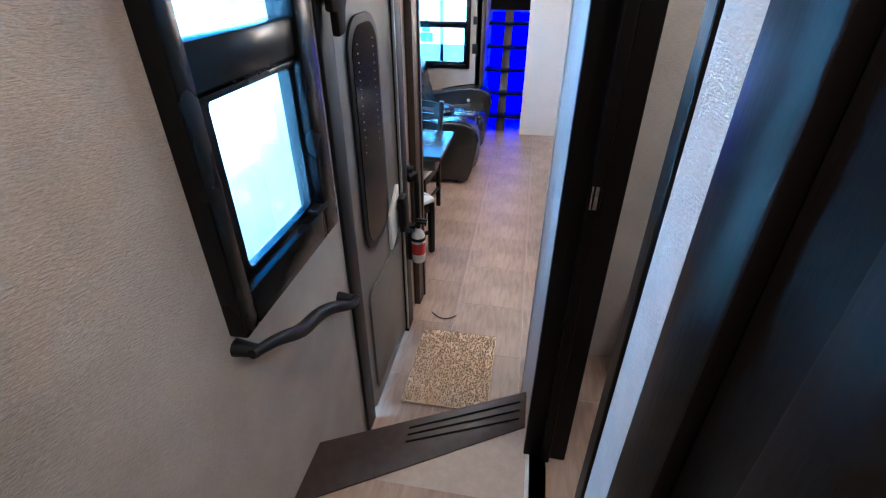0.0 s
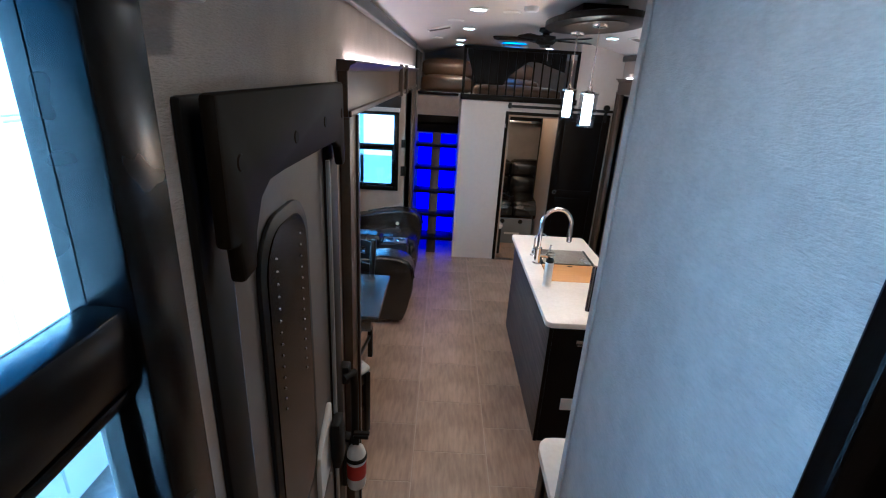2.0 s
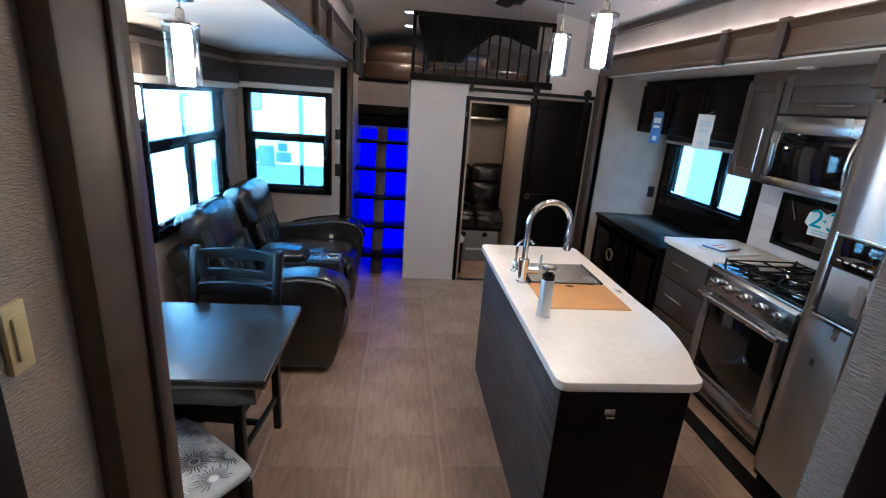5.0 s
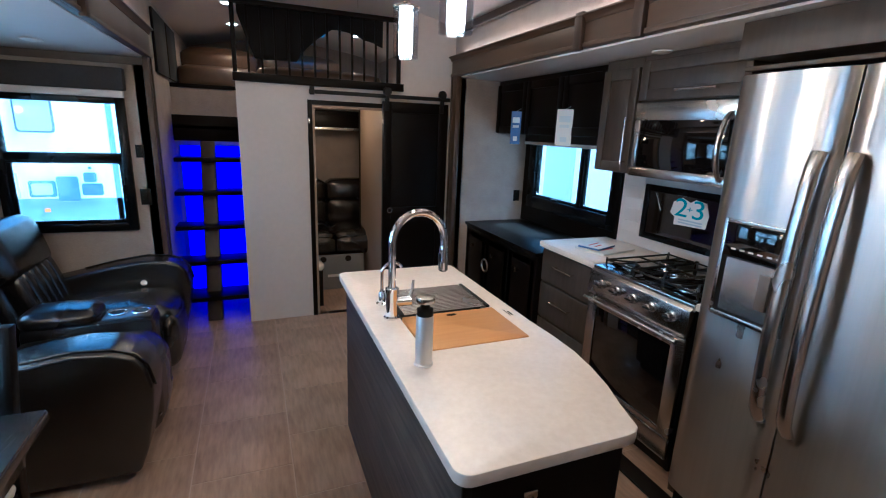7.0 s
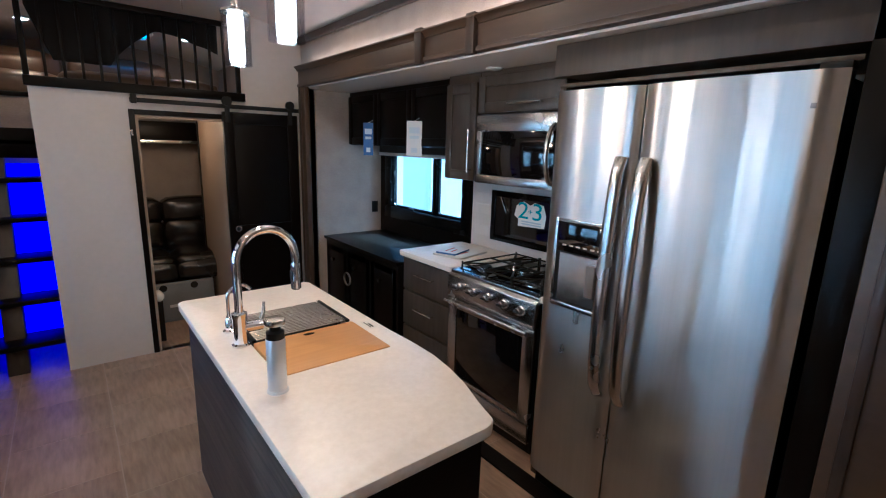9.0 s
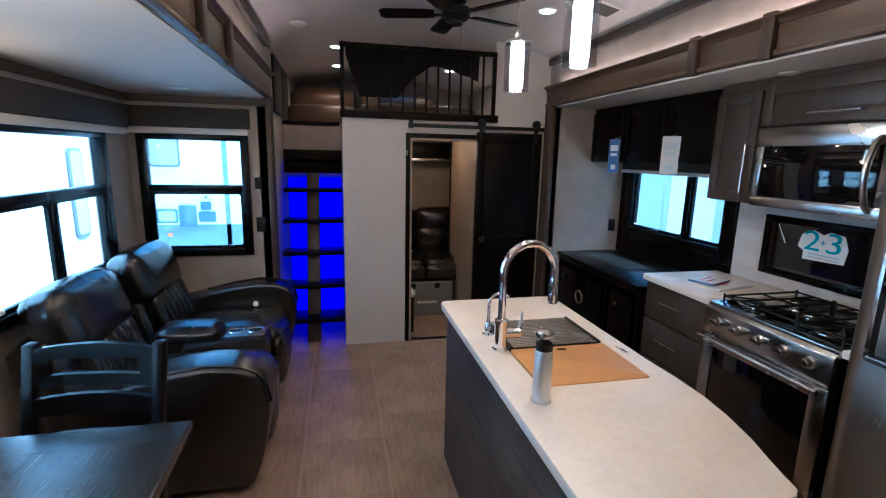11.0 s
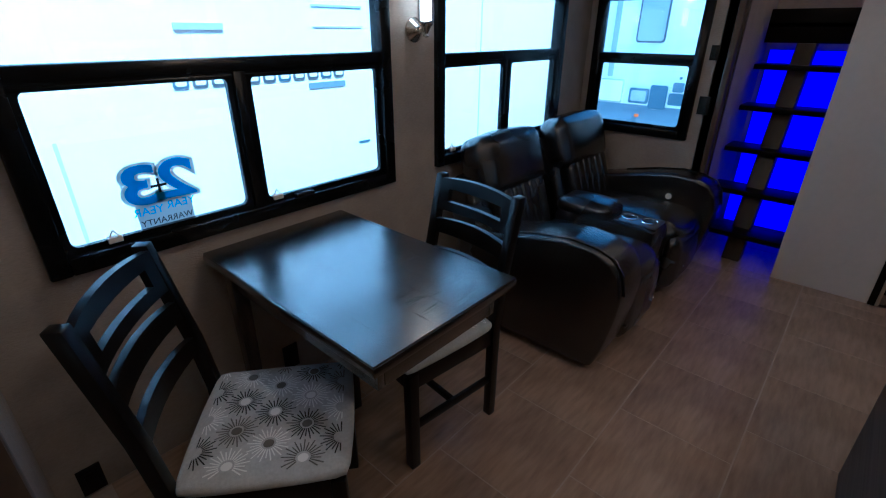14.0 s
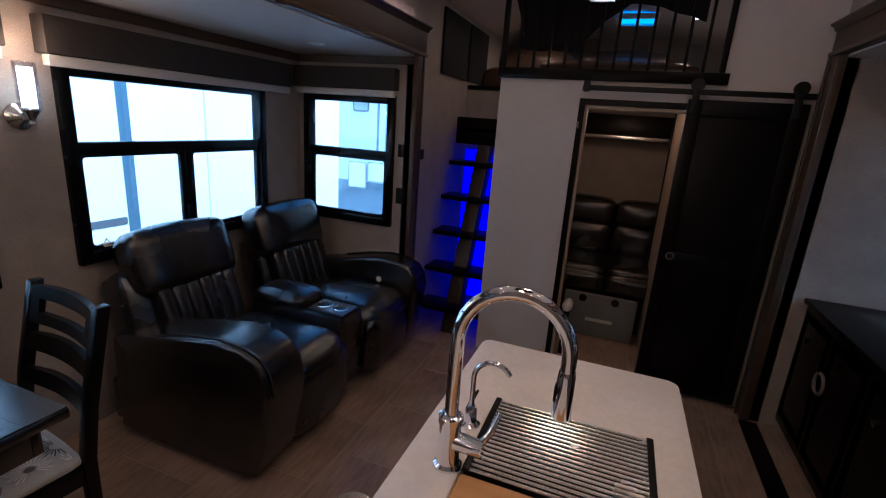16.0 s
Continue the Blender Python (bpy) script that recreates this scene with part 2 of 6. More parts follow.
def prism(outline, axis, a, b, bevel=0.0):
    """A flat outline pushed along an axis from a to b. Outline rows are the two other axes in order."""
    bm = bmesh.new()

    def co(p, w):
        return {"x": (w, p[0], p[1]), "y": (p[0], w, p[1]), "z": (p[0], p[1], w)}[axis]

    lo = [bm.verts.new(co(p, a)) for p in outline]
    hi = [bm.verts.new(co(p, b)) for p in outline]
    k = len(outline)
    bm.faces.new(lo[::-1])
    bm.faces.new(hi)
    for i in range(k):
        bm.faces.new((lo[i], lo[(i + 1) % k], hi[(i + 1) % k], hi[i]))
    bmesh.ops.recalc_face_normals(bm, faces=bm.faces[:])
    if bevel:
        bmesh.ops.bevel(bm, geom=bm.edges[:], offset=bevel, segments=2, affect="EDGES", profile=0.5)
    return bm


def round_rect(u0, u1, v0, v1, r, n=6):
    pts = []
    for cu, cv, a0 in ((u1 - r, v1 - r, 0), (u0 + r, v1 - r, 90), (u0 + r, v0 + r, 180), (u1 - r, v0 + r, 270)):
        for i in range(n + 1):
            a = radians(a0 + 90 * i / n)
            pts.append((cu + r * math.cos(a), cv + r * math.sin(a)))
    return pts


def wall(name, axis, p0, p1, u0, u1, z0, z1, holes=(), material=None, label=""):
    """A wall across one axis from p0 to p1, with openings (u0, u1, z0, z1) that go through it."""
    us = sorted({u0, u1, *[h[0] for h in holes], *[h[1] for h in holes]})
    zs = sorted({z0, z1, *[h[2] for h in holes], *[h[3] for h in holes]})
    us = [u for u in us if u0 <= u <= u1]
    zs = [z for z in zs if z0 <= z <= z1]
    bm = bmesh.new()
    for a, b in zip(us, us[1:]):
        for c, d in zip(zs, zs[1:]):
            mu, mz = (a + b) / 2, (c + d) / 2
            if any(h[0] < mu < h[1] and h[2] < mz < h[3] for h in holes):
                continue
            box(bm, *((p0, p1, a, b) if axis == "x" else (a, b, p0, p1)), c, d)
    bmesh.ops.remove_doubles(bm, verts=bm.verts[:], dist=1e-5)
    twin = {}
    for f in bm.faces:
        twin.setdefault(tuple(round(c, 4) for c in f.calc_center_median()), []).append(f)
    dead = [f for fs in twin.values() if len(fs) > 1 for f in fs]
    bmesh.ops.delete(bm, geom=dead, context="FACES")
    return structure(name, bm, material or WALLPAPER, label)


# ---- the setting ----
XL, XR, UP = -0.085, 2.16, 0.49
XW, YE, XK, YR = -0.992, 6.78, 2.86, 6.89


def ceil_z(x):
    return 2.385 + 0.15 * (1 - ((x - 1.04) / 1.125) ** 2)


wall("wall_west", "x", XL - 0.06, XL, -0.62, 9.6, -0.05, 2.385,
     [(1.50, 2.03, 1.28, 2.25), (2.2, 3.02, 0.0, 2.04), (3.34, YE, -0.05, 1.99)], label="linen-textured beige wallpaper side wall")
wall("wall_east", "x", XR, XR + 0.06, -0.62, 9.6, -0.05, 2.385, [(3.2, YE, -0.05, 2.02)], label="linen-textured beige wallpaper side wall")
wall("slide_wall_west", "x", XW - 0.06, XW, 3.34, YE + 0.06, -0.05, 1.95, [(3.57, 4.85, 0.84, 1.67), (5.22, 6.37, 0.85, 1.66)], label="beige wallpaper slide-out wall")
wall("slide_wall_end", "y", YE, YE + 0.06, XW, XL, -0.05, 1.95, [(-0.905, -0.245, 0.85, 1.67)], label="beige wallpaper slide-out end wall")
wall("slide_wall_near", "y", 3.28, 3.34, XW - 0.06, XL, -0.05, 1.95)
structure("slide_ceiling", bbox(XW - 0.06, XL + 0.005, 3.28, YE + 0.06, 1.95, 1.985, bevel=0), CEILING)
wall("kitchen_wall_east", "x", XK, XK + 0.06, 3.14, YE + 0.06, -0.05, 1.99, [(5.6, 6.62, 1.03, 1.56)], PANEL_WHITE)
wall("kitchen_wall_end", "y", YE, YE + 0.06, XR, XK, -0.05, 1.99, (), WALLPAPER)
wall("kitchen_wall_near", "y", 3.14, 3.2, XR, XK, -0.05, 1.99)
structure("kitchen_slide_ceiling", bbox(XR - 0.005, XK + 0.06, 3.14, YE + 0.06, 1.99, 2.018, bevel=0), CEILING)
wall("wall_rear", "y", YR, YR + 0.055, 0.455, XR, -0.05, 2.53, [(0.97, 1.555, 0.0, 1.72), (0.455, 1.68, 1.87, 2.53)], PANEL_WHITE, "pale textured partition wall below a loft")
wall("stair_partition", "x", 0.455, 0.51, YR + 0.055, 7.9, -0.05, 1.86, (), PANEL_WHITE)
wall("stair_wall_back", "y", 7.85, 7.9, XL, 0.455, -0.05, 1.84)
wall("garage_wall_far", "y", 9.5, 9.6, XL, XR, -0.05, 2.53)
wall("wall_front", "y", -0.68, -0.62, XL, XR, -0.05, 2.53)
wall("hall_wall", "x", 0.65, 0.72, 1.30, 2.494, -0.05, 2.52, [(1.29, 1.87, UP, 2.2)], HALL_PAPER, "linen-textured grey hallway wall")
wall("hall_wall_near", "x", 0.707, 0.777, -0.62, 1.298, -0.05, 2.52, (), HALL_PAPER, "linen-textured grey hallway wall")
wall("bath_wall_east", "x", 1.75, 1.80, -0.62, 2.88, -0.05, 2.45)
wall("bath_wall_end", "y", 2.40, 2.455, 0.72, 1.75, -0.05, 2.52)
wall("galley_wall", "y", 2.86, 2.90, 0.80, XR, -0.05, 2.52, (), WALLPAPER)

bm = bmesh.new()
N = 24
xs = [XL - 0.06 + (XR - XL + 0.12) * i / N for i in range(N + 1)]
a, b, c, d = [[bm.verts.new((x, y, ceil_z(min(max(x, XL), XR)) + dz)) for x in xs] for dz in (0, 0.05) for y in (-0.68, 9.6)]
for i in range(N):
    bm.faces.new((a[i], a[i + 1], b[i + 1], b[i]))
    bm.faces.new((c[i], d[i], d[i + 1], c[i + 1]))
bm.faces.new(a[::-1] + c)
bm.faces.new(b + d[::-1])
bm.faces.new((a[0], b[0], d[0], c[0]))
bm.faces.new((a[N], c[N], d[N], b[N]))
bmesh.ops.recalc_face_normals(bm, faces=bm.faces[:])
structure("ceiling", bm, CEILING, "white arched ceiling", True)
structure("loft_floor", bbox(XL, XR, 7.9, 9.5, 1.80, 1.866, bevel=0), PANEL_WHITE)
structure("loft_floor_front", bbox(0.455, XR, YR + 0.055, 7.9, 1.80, 1.864, bevel=0), PANEL_WHITE)
structure("floor", bbox(XW - 0.06, XK + 0.06, 1.3, 9.6, -0.05, -0.0012, bevel=0), GROUT, "pale grout bed of the tiled floor")
structure("upper_floor", prism([(XL, -0.62), (1.75, -0.62), (1.75, 2.4), (0.72, 2.4), (0.72, 2.105), (0.65, 2.105), (XL, 1.715)], "z", -0.004, UP - 0.0012), GROUT, "pale grout bed of the upper hallway floor")
# ---- windows ----
def window(name, label, axis, p, u0, u1, z0, z1, rail, mullion=None, side=1, group="windows", frame_w=0.055, proud=0.028, rail_h=0.022, deep=0.045, stile=0.0):
    """A black-framed caravan window: outer frame, cross rail, lower mullion, panes. side: +1 when the room lies towards +axis; stile: extra width of the lower sash at u0."""
    ob = tagged(new(name), label, "window", group, "structure")
    f0, f1 = sorted((p - side * deep, p + side * proud))

    def slab(a, b, c, d, e=f0, f=f1):
        return (e, f, a, b, c, d) if axis == "x" else (a, b, e, f, c, d)

    fw = frame_w
    fa = fw - stile
    for s in (slab(u0, u0 + fa, z0, z1), slab(u1 - fw, u1, z0, z1), slab(u0 + fa, u1 - fw, z0, z0 + fw), slab(u0 + fa, u1 - fw, z1 - fw, z1)):
        part("window_frame", bbox(*s, bevel=0.006), BLACK_FRAME, ob)
    r0, r1 = sorted((p - side * (deep - 0.015), p + side * (proud - 0.01)))
    part("cross_rail", bbox(*slab(u0 + fa, u1 - fw, rail - rail_h, rail + rail_h, r0, r1), bevel=0.006), BLACK_FRAME, ob)
    part("rail_bead", bbox(*slab(u0 + fa, u1 - fw, rail - rail_h - 0.023, rail - rail_h - 0.008, r0, r1 - 0.006), bevel=0.003), BLACK_FRAME, ob)
    g0, g1 = sorted((p - side * (deep - 0.023), p - side * (deep - 0.027)))
    spans = [(u0 + fa, u1 - fw, rail + rail_h, z1 - fw)]
    if mullion:
        part("mullion", bbox(*slab(mullion - 0.022, mullion + 0.022, z0 + fw, rail - rail_h, r0, r1), bevel=0.005), BLACK_FRAME, ob)
        spans += [(u0 + fa, mullion - 0.022, z0 + fw, rail - rail_h), (mullion + 0.022, u1 - fw, z0 + fw, rail - rail_h)]
    else:
        spans.append((u0 + fa, u1 - fw, z0 + fw, rail - rail_h))
    for s in spans:
        pane = part("pane", bbox(*slab(*s, g0, g1), bevel=0), GLASS, ob)
        pane.visible_shadow = False
    for s in spans[1:]:
        # rounded inner gasket of the opening sash
        bm = bmesh.new()
        q0, q1 = sorted((p - side * (deep - 0.029), p - side * (deep - 0.049)))
        outer = round_rect(s[0], s[1], s[2], s[3], 0.004, 5)
        innerl = round_rect(s[0] + 0.02 + (stile if s[0] < u0 + fw else 0), s[1] - 0.02, s[2] + 0.02, s[3] - 0.02, 0.022, 5)

        def c3(pt, w):
            return (w, pt[0], pt[1]) if axis == "x" else (pt[0], w, pt[1])

        ring = [[bm.verts.new(c3(pt, w)) for pt in pts] for pts in (outer, innerl) for w in (q0, q1)]
        k = len(outer)
        for i in range(k):
            j = (i + 1) % k
            for A, B in ((ring[0], ring[1]), (ring[1], ring[3]), (ring[3], ring[2]), (ring[2], ring[0])):
                bm.faces.new((A[i], A[j], B[j], B[i]))
        bmesh.ops.recalc_face_normals(bm, faces=bm.faces[:])
        part("gasket", bm, BLACK_FRAME, ob)
    lu = (u0 + u1) / 2
    part("latch", bbox(*slab(lu + 0.14, lu + 0.22, z0 + fw - 0.002, z0 + fw + 0.016, r0, r1 + 0.012), bevel=0.004), BLACK_MATTE, ob)
    return ob


window("window_1", "black-framed window over the dinette with sliding lower panes", "x", XW, 3.535, 4.885, 0.805, 1.705, 1.365, 4.2)
window("window_2", "black-framed window behind the sofa with sliding lower panes", "x", XW, 5.183, 6.405, 0.815, 1.695, 1.345, 5.8)
window("window_3", "narrow black-framed window in the slide-out end wall", "y", YE, -0.937, -0.213, 0.818, 1.705, 1.315, None, -1)
window("window_4", "black-framed hallway window beside the entry door", "x", XL, 1.495, 2.07, 1.24, 2.29, 1.818, None, 1, "windows", 0.095, 0.045, 0.045, 0.035, 0.04)
window("window_5", "wide black-framed kitchen window half covered by a blind", "x", XK, 5.53, 6.70, 0.93, 1.60, 1.57, 5.97, -1, "windows", 0.10)


# ---- the outside ----
structure("ground", bbox(-60, 60, -60, 60, -1.0, -0.95, bevel=0), GRAVEL, "pale gravel lot")


def trailer(label, at, rz, length, windows, skirt=True, decals=()):
    ob = thing("parked_trailer", label, "trailer", "parked trailers", at, rz)
    part("wall", bbox(0, length, 0, 2.4, -0.75, 2.6, bevel=0.06), RV_WHITE, ob)
    part("roof_cap", bbox(-0.02, length + 0.02, -0.02, 2.42, 2.6, 2.68, bevel=0.03), RV_WHITE, ob)
    if skirt:
        part("skirt", bbox(0.02, length - 0.02, 0.02, 2.38, -0.9, -0.7, bevel=0.01), RV_GREY, ob, "dark grey lower skirt")
    for x, z, w, h in windows:
        win = part("window", prism(round_rect(x, x + w, z, z + h, 0.06), "y", -0.02, 0.01), RV_GREY, ob)
        part("pane", prism(round_rect(x + 0.03, x + w - 0.03, z + 0.03, z + h - 0.03, 0.05), "y", -0.026, -0.015), RV_PALE, win)
    for name, x, z, w, h, material in decals:
        d = -0.03 if name in ("hatch", "marker_light") else -0.012 if name == "vent" else -0.036 if name == "hatch_door" else -0.010 if name == "decal_face" else -0.006
        part(name, prism(round_rect(x, x + w, z, z + h, min(0.03, w * 0.2, h * 0.2)), "y", d, 0.01), material, ob)
    for x in (0.9, length - 0.9):
        wheel = part("wheel", cylinder((x, 0.05, -0.62), (x, 0.3, -0.62), 0.33, n=28), BLACK_MATTE, ob)
        part("rim", cylinder((x, 0.03, -0.62), (x, 0.06, -0.62), 0.19, n=20), STEEL, wheel)
    return ob


STRIPE = mat("blue_grey_stripe", (0.10, 0.15, 0.21), 0.4, grain=0.15, scale=6)
SEAM = mat("pale_grey_seam", (0.52, 0.55, 0.58), 0.4, grain=0.05, scale=6)
DULL = mat("grey_cargo_paint", (0.20, 0.25, 0.31), 0.45, grain=0.1, scale=5)
ORANGE = mat("orange_marker_lens", (0.75, 0.16, 0.02), 0.3)
side = [("stripe", 9.58, -0.6, 0.085, 3.1, STRIPE), ("seam", 10.31, -0.6, 0.010, 3.1, SEAM), ("seam", 7.2, -0.6, 0.016, 1.6, SEAM), ("seam", 4.1, -0.6, 0.012, 3.1, SEAM),
        ("vent", 7.82, 1.466, 0.25, 0.032, RV_PALE), ("decal", 8.63, 1.595, 0.385, 0.012, RV_PALE), ("decal", 8.63, 1.48, 0.385, 0.008, SEAM), ("decal", 8.925, 0.728, 0.10, 0.014, STRIPE),
        ("decal", 7.32, 1.775, 0.68, 0.010, RV_PALE), ("decal", 7.45, 1.745, 0.55, 0.010, RV_PALE), ("decal", 8.56, 1.127, 0.28, 0.036, DULL), ("decal", 9.3, 0.69, 0.27, 0.05, RV_GREY)]
# a band of plain outlined blocks in place of lettering
for i in range(11):
    x = 7.76 + 0.0995 * i
    side += [("decal", x, 1.185, 0.08, 0.145, RV_GREY if i % 3 else STRIPE), ("decal_face", x + 0.013, 1.200, 0.054, 0.115, RV_WHITE)]
trailer("long white travel trailer parked close beside the windows", (-2.05, -3.4, 0), 90, 12.35, ((2.0, 0.9, 0.35, 0.75), (11.55, 0.72, 0.26, 0.86)), False, side)
back = [("cargo_panel", 0.3, -0.6, 5.2, 0.84, DULL), ("hatch", 0.92, 0.10, 0.42, 0.54, RV_PALE), ("hatch", 1.37, 0.25, 0.72, 0.41, RV_PALE), ("hatch_door", 1.395, 0.275, 0.67, 0.36, RV_WHITE), ("hatch_door", 0.945, 0.125, 0.37, 0.49, RV_WHITE),
        ("hatch", 2.21, 0.27, 0.35, 0.26, STRIPE), ("hatch_door", 2.25, 0.31, 0.27, 0.18, RV_PALE), ("hatch", 2.58, 0.20, 0.29, 0.40, STRIPE), ("hatch", 2.91, 0.29, 0.29, 0.195, STRIPE), ("hatch", 2.95, 0.51, 0.18, 0.155, STRIPE),
        ("decal", 2.6, 0.19, 0.25, 0.09, RV_WHITE), ("marker_light", 2.37, 0.03, 0.07, 0.05, ORANGE), ("stripe", 1.55, 0.7, 0.05, 1.9, DULL), ("stripe", 1.74, 0.7, 0.10, 1.9, RV_PALE),
        ("stripe", 3.37, -0.5, 0.08, 3.0, DULL), ("marker_light", 3.03, 0.72, 0.04, 0.04, STRIPE)]
trailer("white travel trailer with dark cargo panels behind the slide-out", (-5.0, 12.4, 0), 0, 6.0, ((2.17, 1.28, 0.5, 0.75), (1.0, 1.63, 0.36, 0.4)), True, back)
trailer("white travel trailer parked outside the kitchen window", (5.0, 11.0, 0), -90, 8.0, (), True, [("panel", 1.36, 0.35, 0.76, 2.1, RV_PALE), ("panel", 2.98, 0.3, 1.3, 2.2, RV_PALE)] + [("seam", 2.0 + 1.2 * i, -0.6, 0.012, 3.1, SEAM) for i in range(5)] + [("stripe", 4.55, -0.6, 0.05, 3.1, STRIPE)])
# ---- shaped pieces ----
def cushion(x0, x1, y0, y1, z0, z1, r=0.05, bulge=0.02, cuts=9, seed=0.0, crease=0.004, m=None):
    """A stuffed, rounded pad with slightly swollen faces and soft wrinkles."""
    bm = bmesh.new()
    bmesh.ops.create_cube(bm, size=2.0)
    bmesh.ops.subdivide_edges(bm, edges=bm.edges[:], cuts=cuts, use_grid_fill=True)
    h = Vector(((x1 - x0) / 2, (y1 - y0) / 2, (z1 - z0) / 2))
    c = Vector(((x0 + x1) / 2, (y0 + y1) / 2, (z0 + z1) / 2))
    r = min(r, *h)
    for v in bm.verts:
        u = v.co.copy()
        p = Vector((u.x * h.x, u.y * h.y, u.z * h.z))
        core = Vector([max(-h[i] + r, min(h[i] - r, p[i])) for i in range(3)])
        d = p - core
        if d.length > 1e-6:
            p = core + d.normalized() * r
        big = max(abs(u.x), abs(u.y), abs(u.z))
        k = max(range(3), key=lambda i: abs(u[i]))
        o = [u[i] for i in range(3) if i != k]
        p[k] += math.copysign(bulge * (1 - o[0] ** 2) * (1 - o[1] ** 2), u[k])
        p += Vector((noise.noise(p * 9 + Vector((seed, 0, 0))), noise.noise(p * 9 + Vector((0, seed, 5))), noise.noise(p * 9 + Vector((3, 0, seed))))) * crease
        v.co = c + p
    if m is not None:
        bmesh.ops.transform(bm, matrix=m, verts=bm.verts[:])
    return bm


def grow(bm, other):
    """Adds another bmesh to bm."""
    me = bpy.data.meshes.new("tmp")
    other.to_mesh(me)
    other.free()
    bm.from_mesh(me)
    bpy.data.meshes.remove(me)
    return bm


def ring(axis, centre, r, t, n=24):
    bm = bmesh.new()
    pts = []
    for i in range(n + 1):
        a = 2 * math.pi * i / n
        c, s = r * math.cos(a), r * math.sin(a)
        pts.append(Vector(centre) + Vector({"z": (c, s, 0), "x": (0, c, s), "y": (c, 0, s)}[axis]))
    return tube(bm, pts, t, 8)


def text_mesh(body, size, depth=0.0004, spread=0.0):
    cu = bpy.data.curves.new("text", "FONT")
    cu.body, cu.size, cu.extrude, cu.align_x, cu.align_y = body, size, depth, "CENTER", "CENTER"
    cu.offset = spread
    ob = bpy.data.objects.new("text", cu)
    scene.collection.objects.link(ob)
    dg = bpy.context.evaluated_depsgraph_get()
    me = bpy.data.meshes.new_from_object(ob.evaluated_get(dg))
    bpy.data.objects.remove(ob)
    return me


def lettering(name, body, size, material, m, parent=None, spread=0.0):
    me = text_mesh(body, size, spread=spread)
    me.materials.clear()
    me.materials.append(material)
    ob = new(name, me)
    ob.parent = parent
    ob.matrix_local = m
    return ob


def raised_door(name, parent, material, x, y0, y1, z0, z1, facing=-1, style=0.055, label=""):
    """A framed cabinet door facing along x: four rails and a recessed panel."""
    f, b = x, x - facing * 0.02
    lo, hi = min(f, b), max(f, b)
    ob = part(name, boxes((lo, hi, y0, y0 + style, z0, z1), (lo, hi, y1 - style, y1, z0, z1), (lo, hi, y0 + style, y1 - style, z0, z0 + style), (lo, hi, y0 + style, y1 - style, z1 - style, z1), bevel=0.004), material, parent, label)
    q = sorted((b, f - facing * 0.009))
    part("panel", bbox(q[0], q[1], y0 + style - 0.002, y1 - style + 0.002, z0 + style - 0.002, z1 - style + 0.002, bevel=0.002), material, ob)
    return ob


def bar_handle(parent, a, b, off, r=0.006, name="handle", material=None):
    a, b, off = Vector(a), Vector(b), Vector(off)
    bm = bar((a + off - (b - a) * 0.06, b + off + (b - a) * 0.06), r, 10)
    cyl(bm, a, a + off, r * 0.8, n=8)
    cyl(bm, b, b + off, r * 0.8, n=8)
    return part(name, bm, material or NICKEL, parent, "brushed nickel bar handle")


# ---- slide-out fascias, posts, mouldings ----
def fascia(label, x_wall, x_front, y0, y1, z0, z1, pil):
    ob = thing("fascia", label, "fascia", "slide-out fascias")
    s = 1 if x_front > x_wall else -1
    lo, hi = sorted((x_wall, x_front))
    part("board", bbox(lo, hi, y0, y1, z0, z1 - 0.035, bevel=0.003), FASCIA, ob)
    part("crown", prism([(x_wall, z1 - 0.035), (x_front + s * 0.004, z1 - 0.035), (x_front + s * 0.012, z1 - 0.018), (x_front + s * 0.03, z1 - 0.008), (x_front + s * 0.03, z1), (x_wall, z1)], "y", y0 - 0.01, y1 + 0.01), FASCIA, ob)
    part("lower_bead", bbox(*sorted((x_front, x_front + s * 0.012)), y0, y1, z0, z0 + 0.022, bevel=0.004), FASCIA, ob)
    for y in pil:
        part("pilaster", bbox(*sorted((x_front, x_front + s * 0.028)), y - 0.03, y + 0.03, z0 - 0.012, z1 + 0.012, bevel=0.004), DARK_WOOD, ob, "dark raised pilaster")
    return ob


def slide_post(x_wall, x_front, y0, y1, z1):
    ob = thing("slide_post", "dark brown wooden post trimming the slide-out opening", "trim post", "slide-out posts")
    lo, hi = sorted((x_wall, x_front))
    part("post", bbox(lo, hi, y0, y1, 0.0, z1, bevel=0.006), FASCIA, ob)
    s = 1 if x_front > x_wall else -1
    part("bead", bbox(*sorted((x_front, x_front + s * 0.01)), y0 + (y1 - y0) * 0.62, y0 + (y1 - y0) * 0.8, 0.0, z1, bevel=0.003), DARK_WOOD, ob)
    return ob


fascia("brown wooden fascia board above the dinette slide-out", XL, -0.05, 3.19, 6.86, 1.955, 2.14, (4.98, 5.42))
fascia("brown wooden fascia board above the kitchen slide-out", XR, 2.12, 3.1, 6.86, 2.0, 2.155, (4.76, 5.17))
slide_post(XL, -0.045, 3.19, 3.36, 1.955)
slide_post(XL, -0.05, 6.74, 6.85, 1.955)
slide_post(XR, 2.115, 6.74, 6.86, 2.0)
slide_post(XR, 2.115, 3.1, 3.26, 2.0)
for name, x0, x1 in (("crown_west", XL, XL + 0.035), ("crown_east", XR - 0.035, XR)):
    structure(name, bbox(x0, x1, 2.95 if x1 > 1 else 2.3, 6.88, 2.325, 2.38, bevel=0.008), DARK_WOOD)
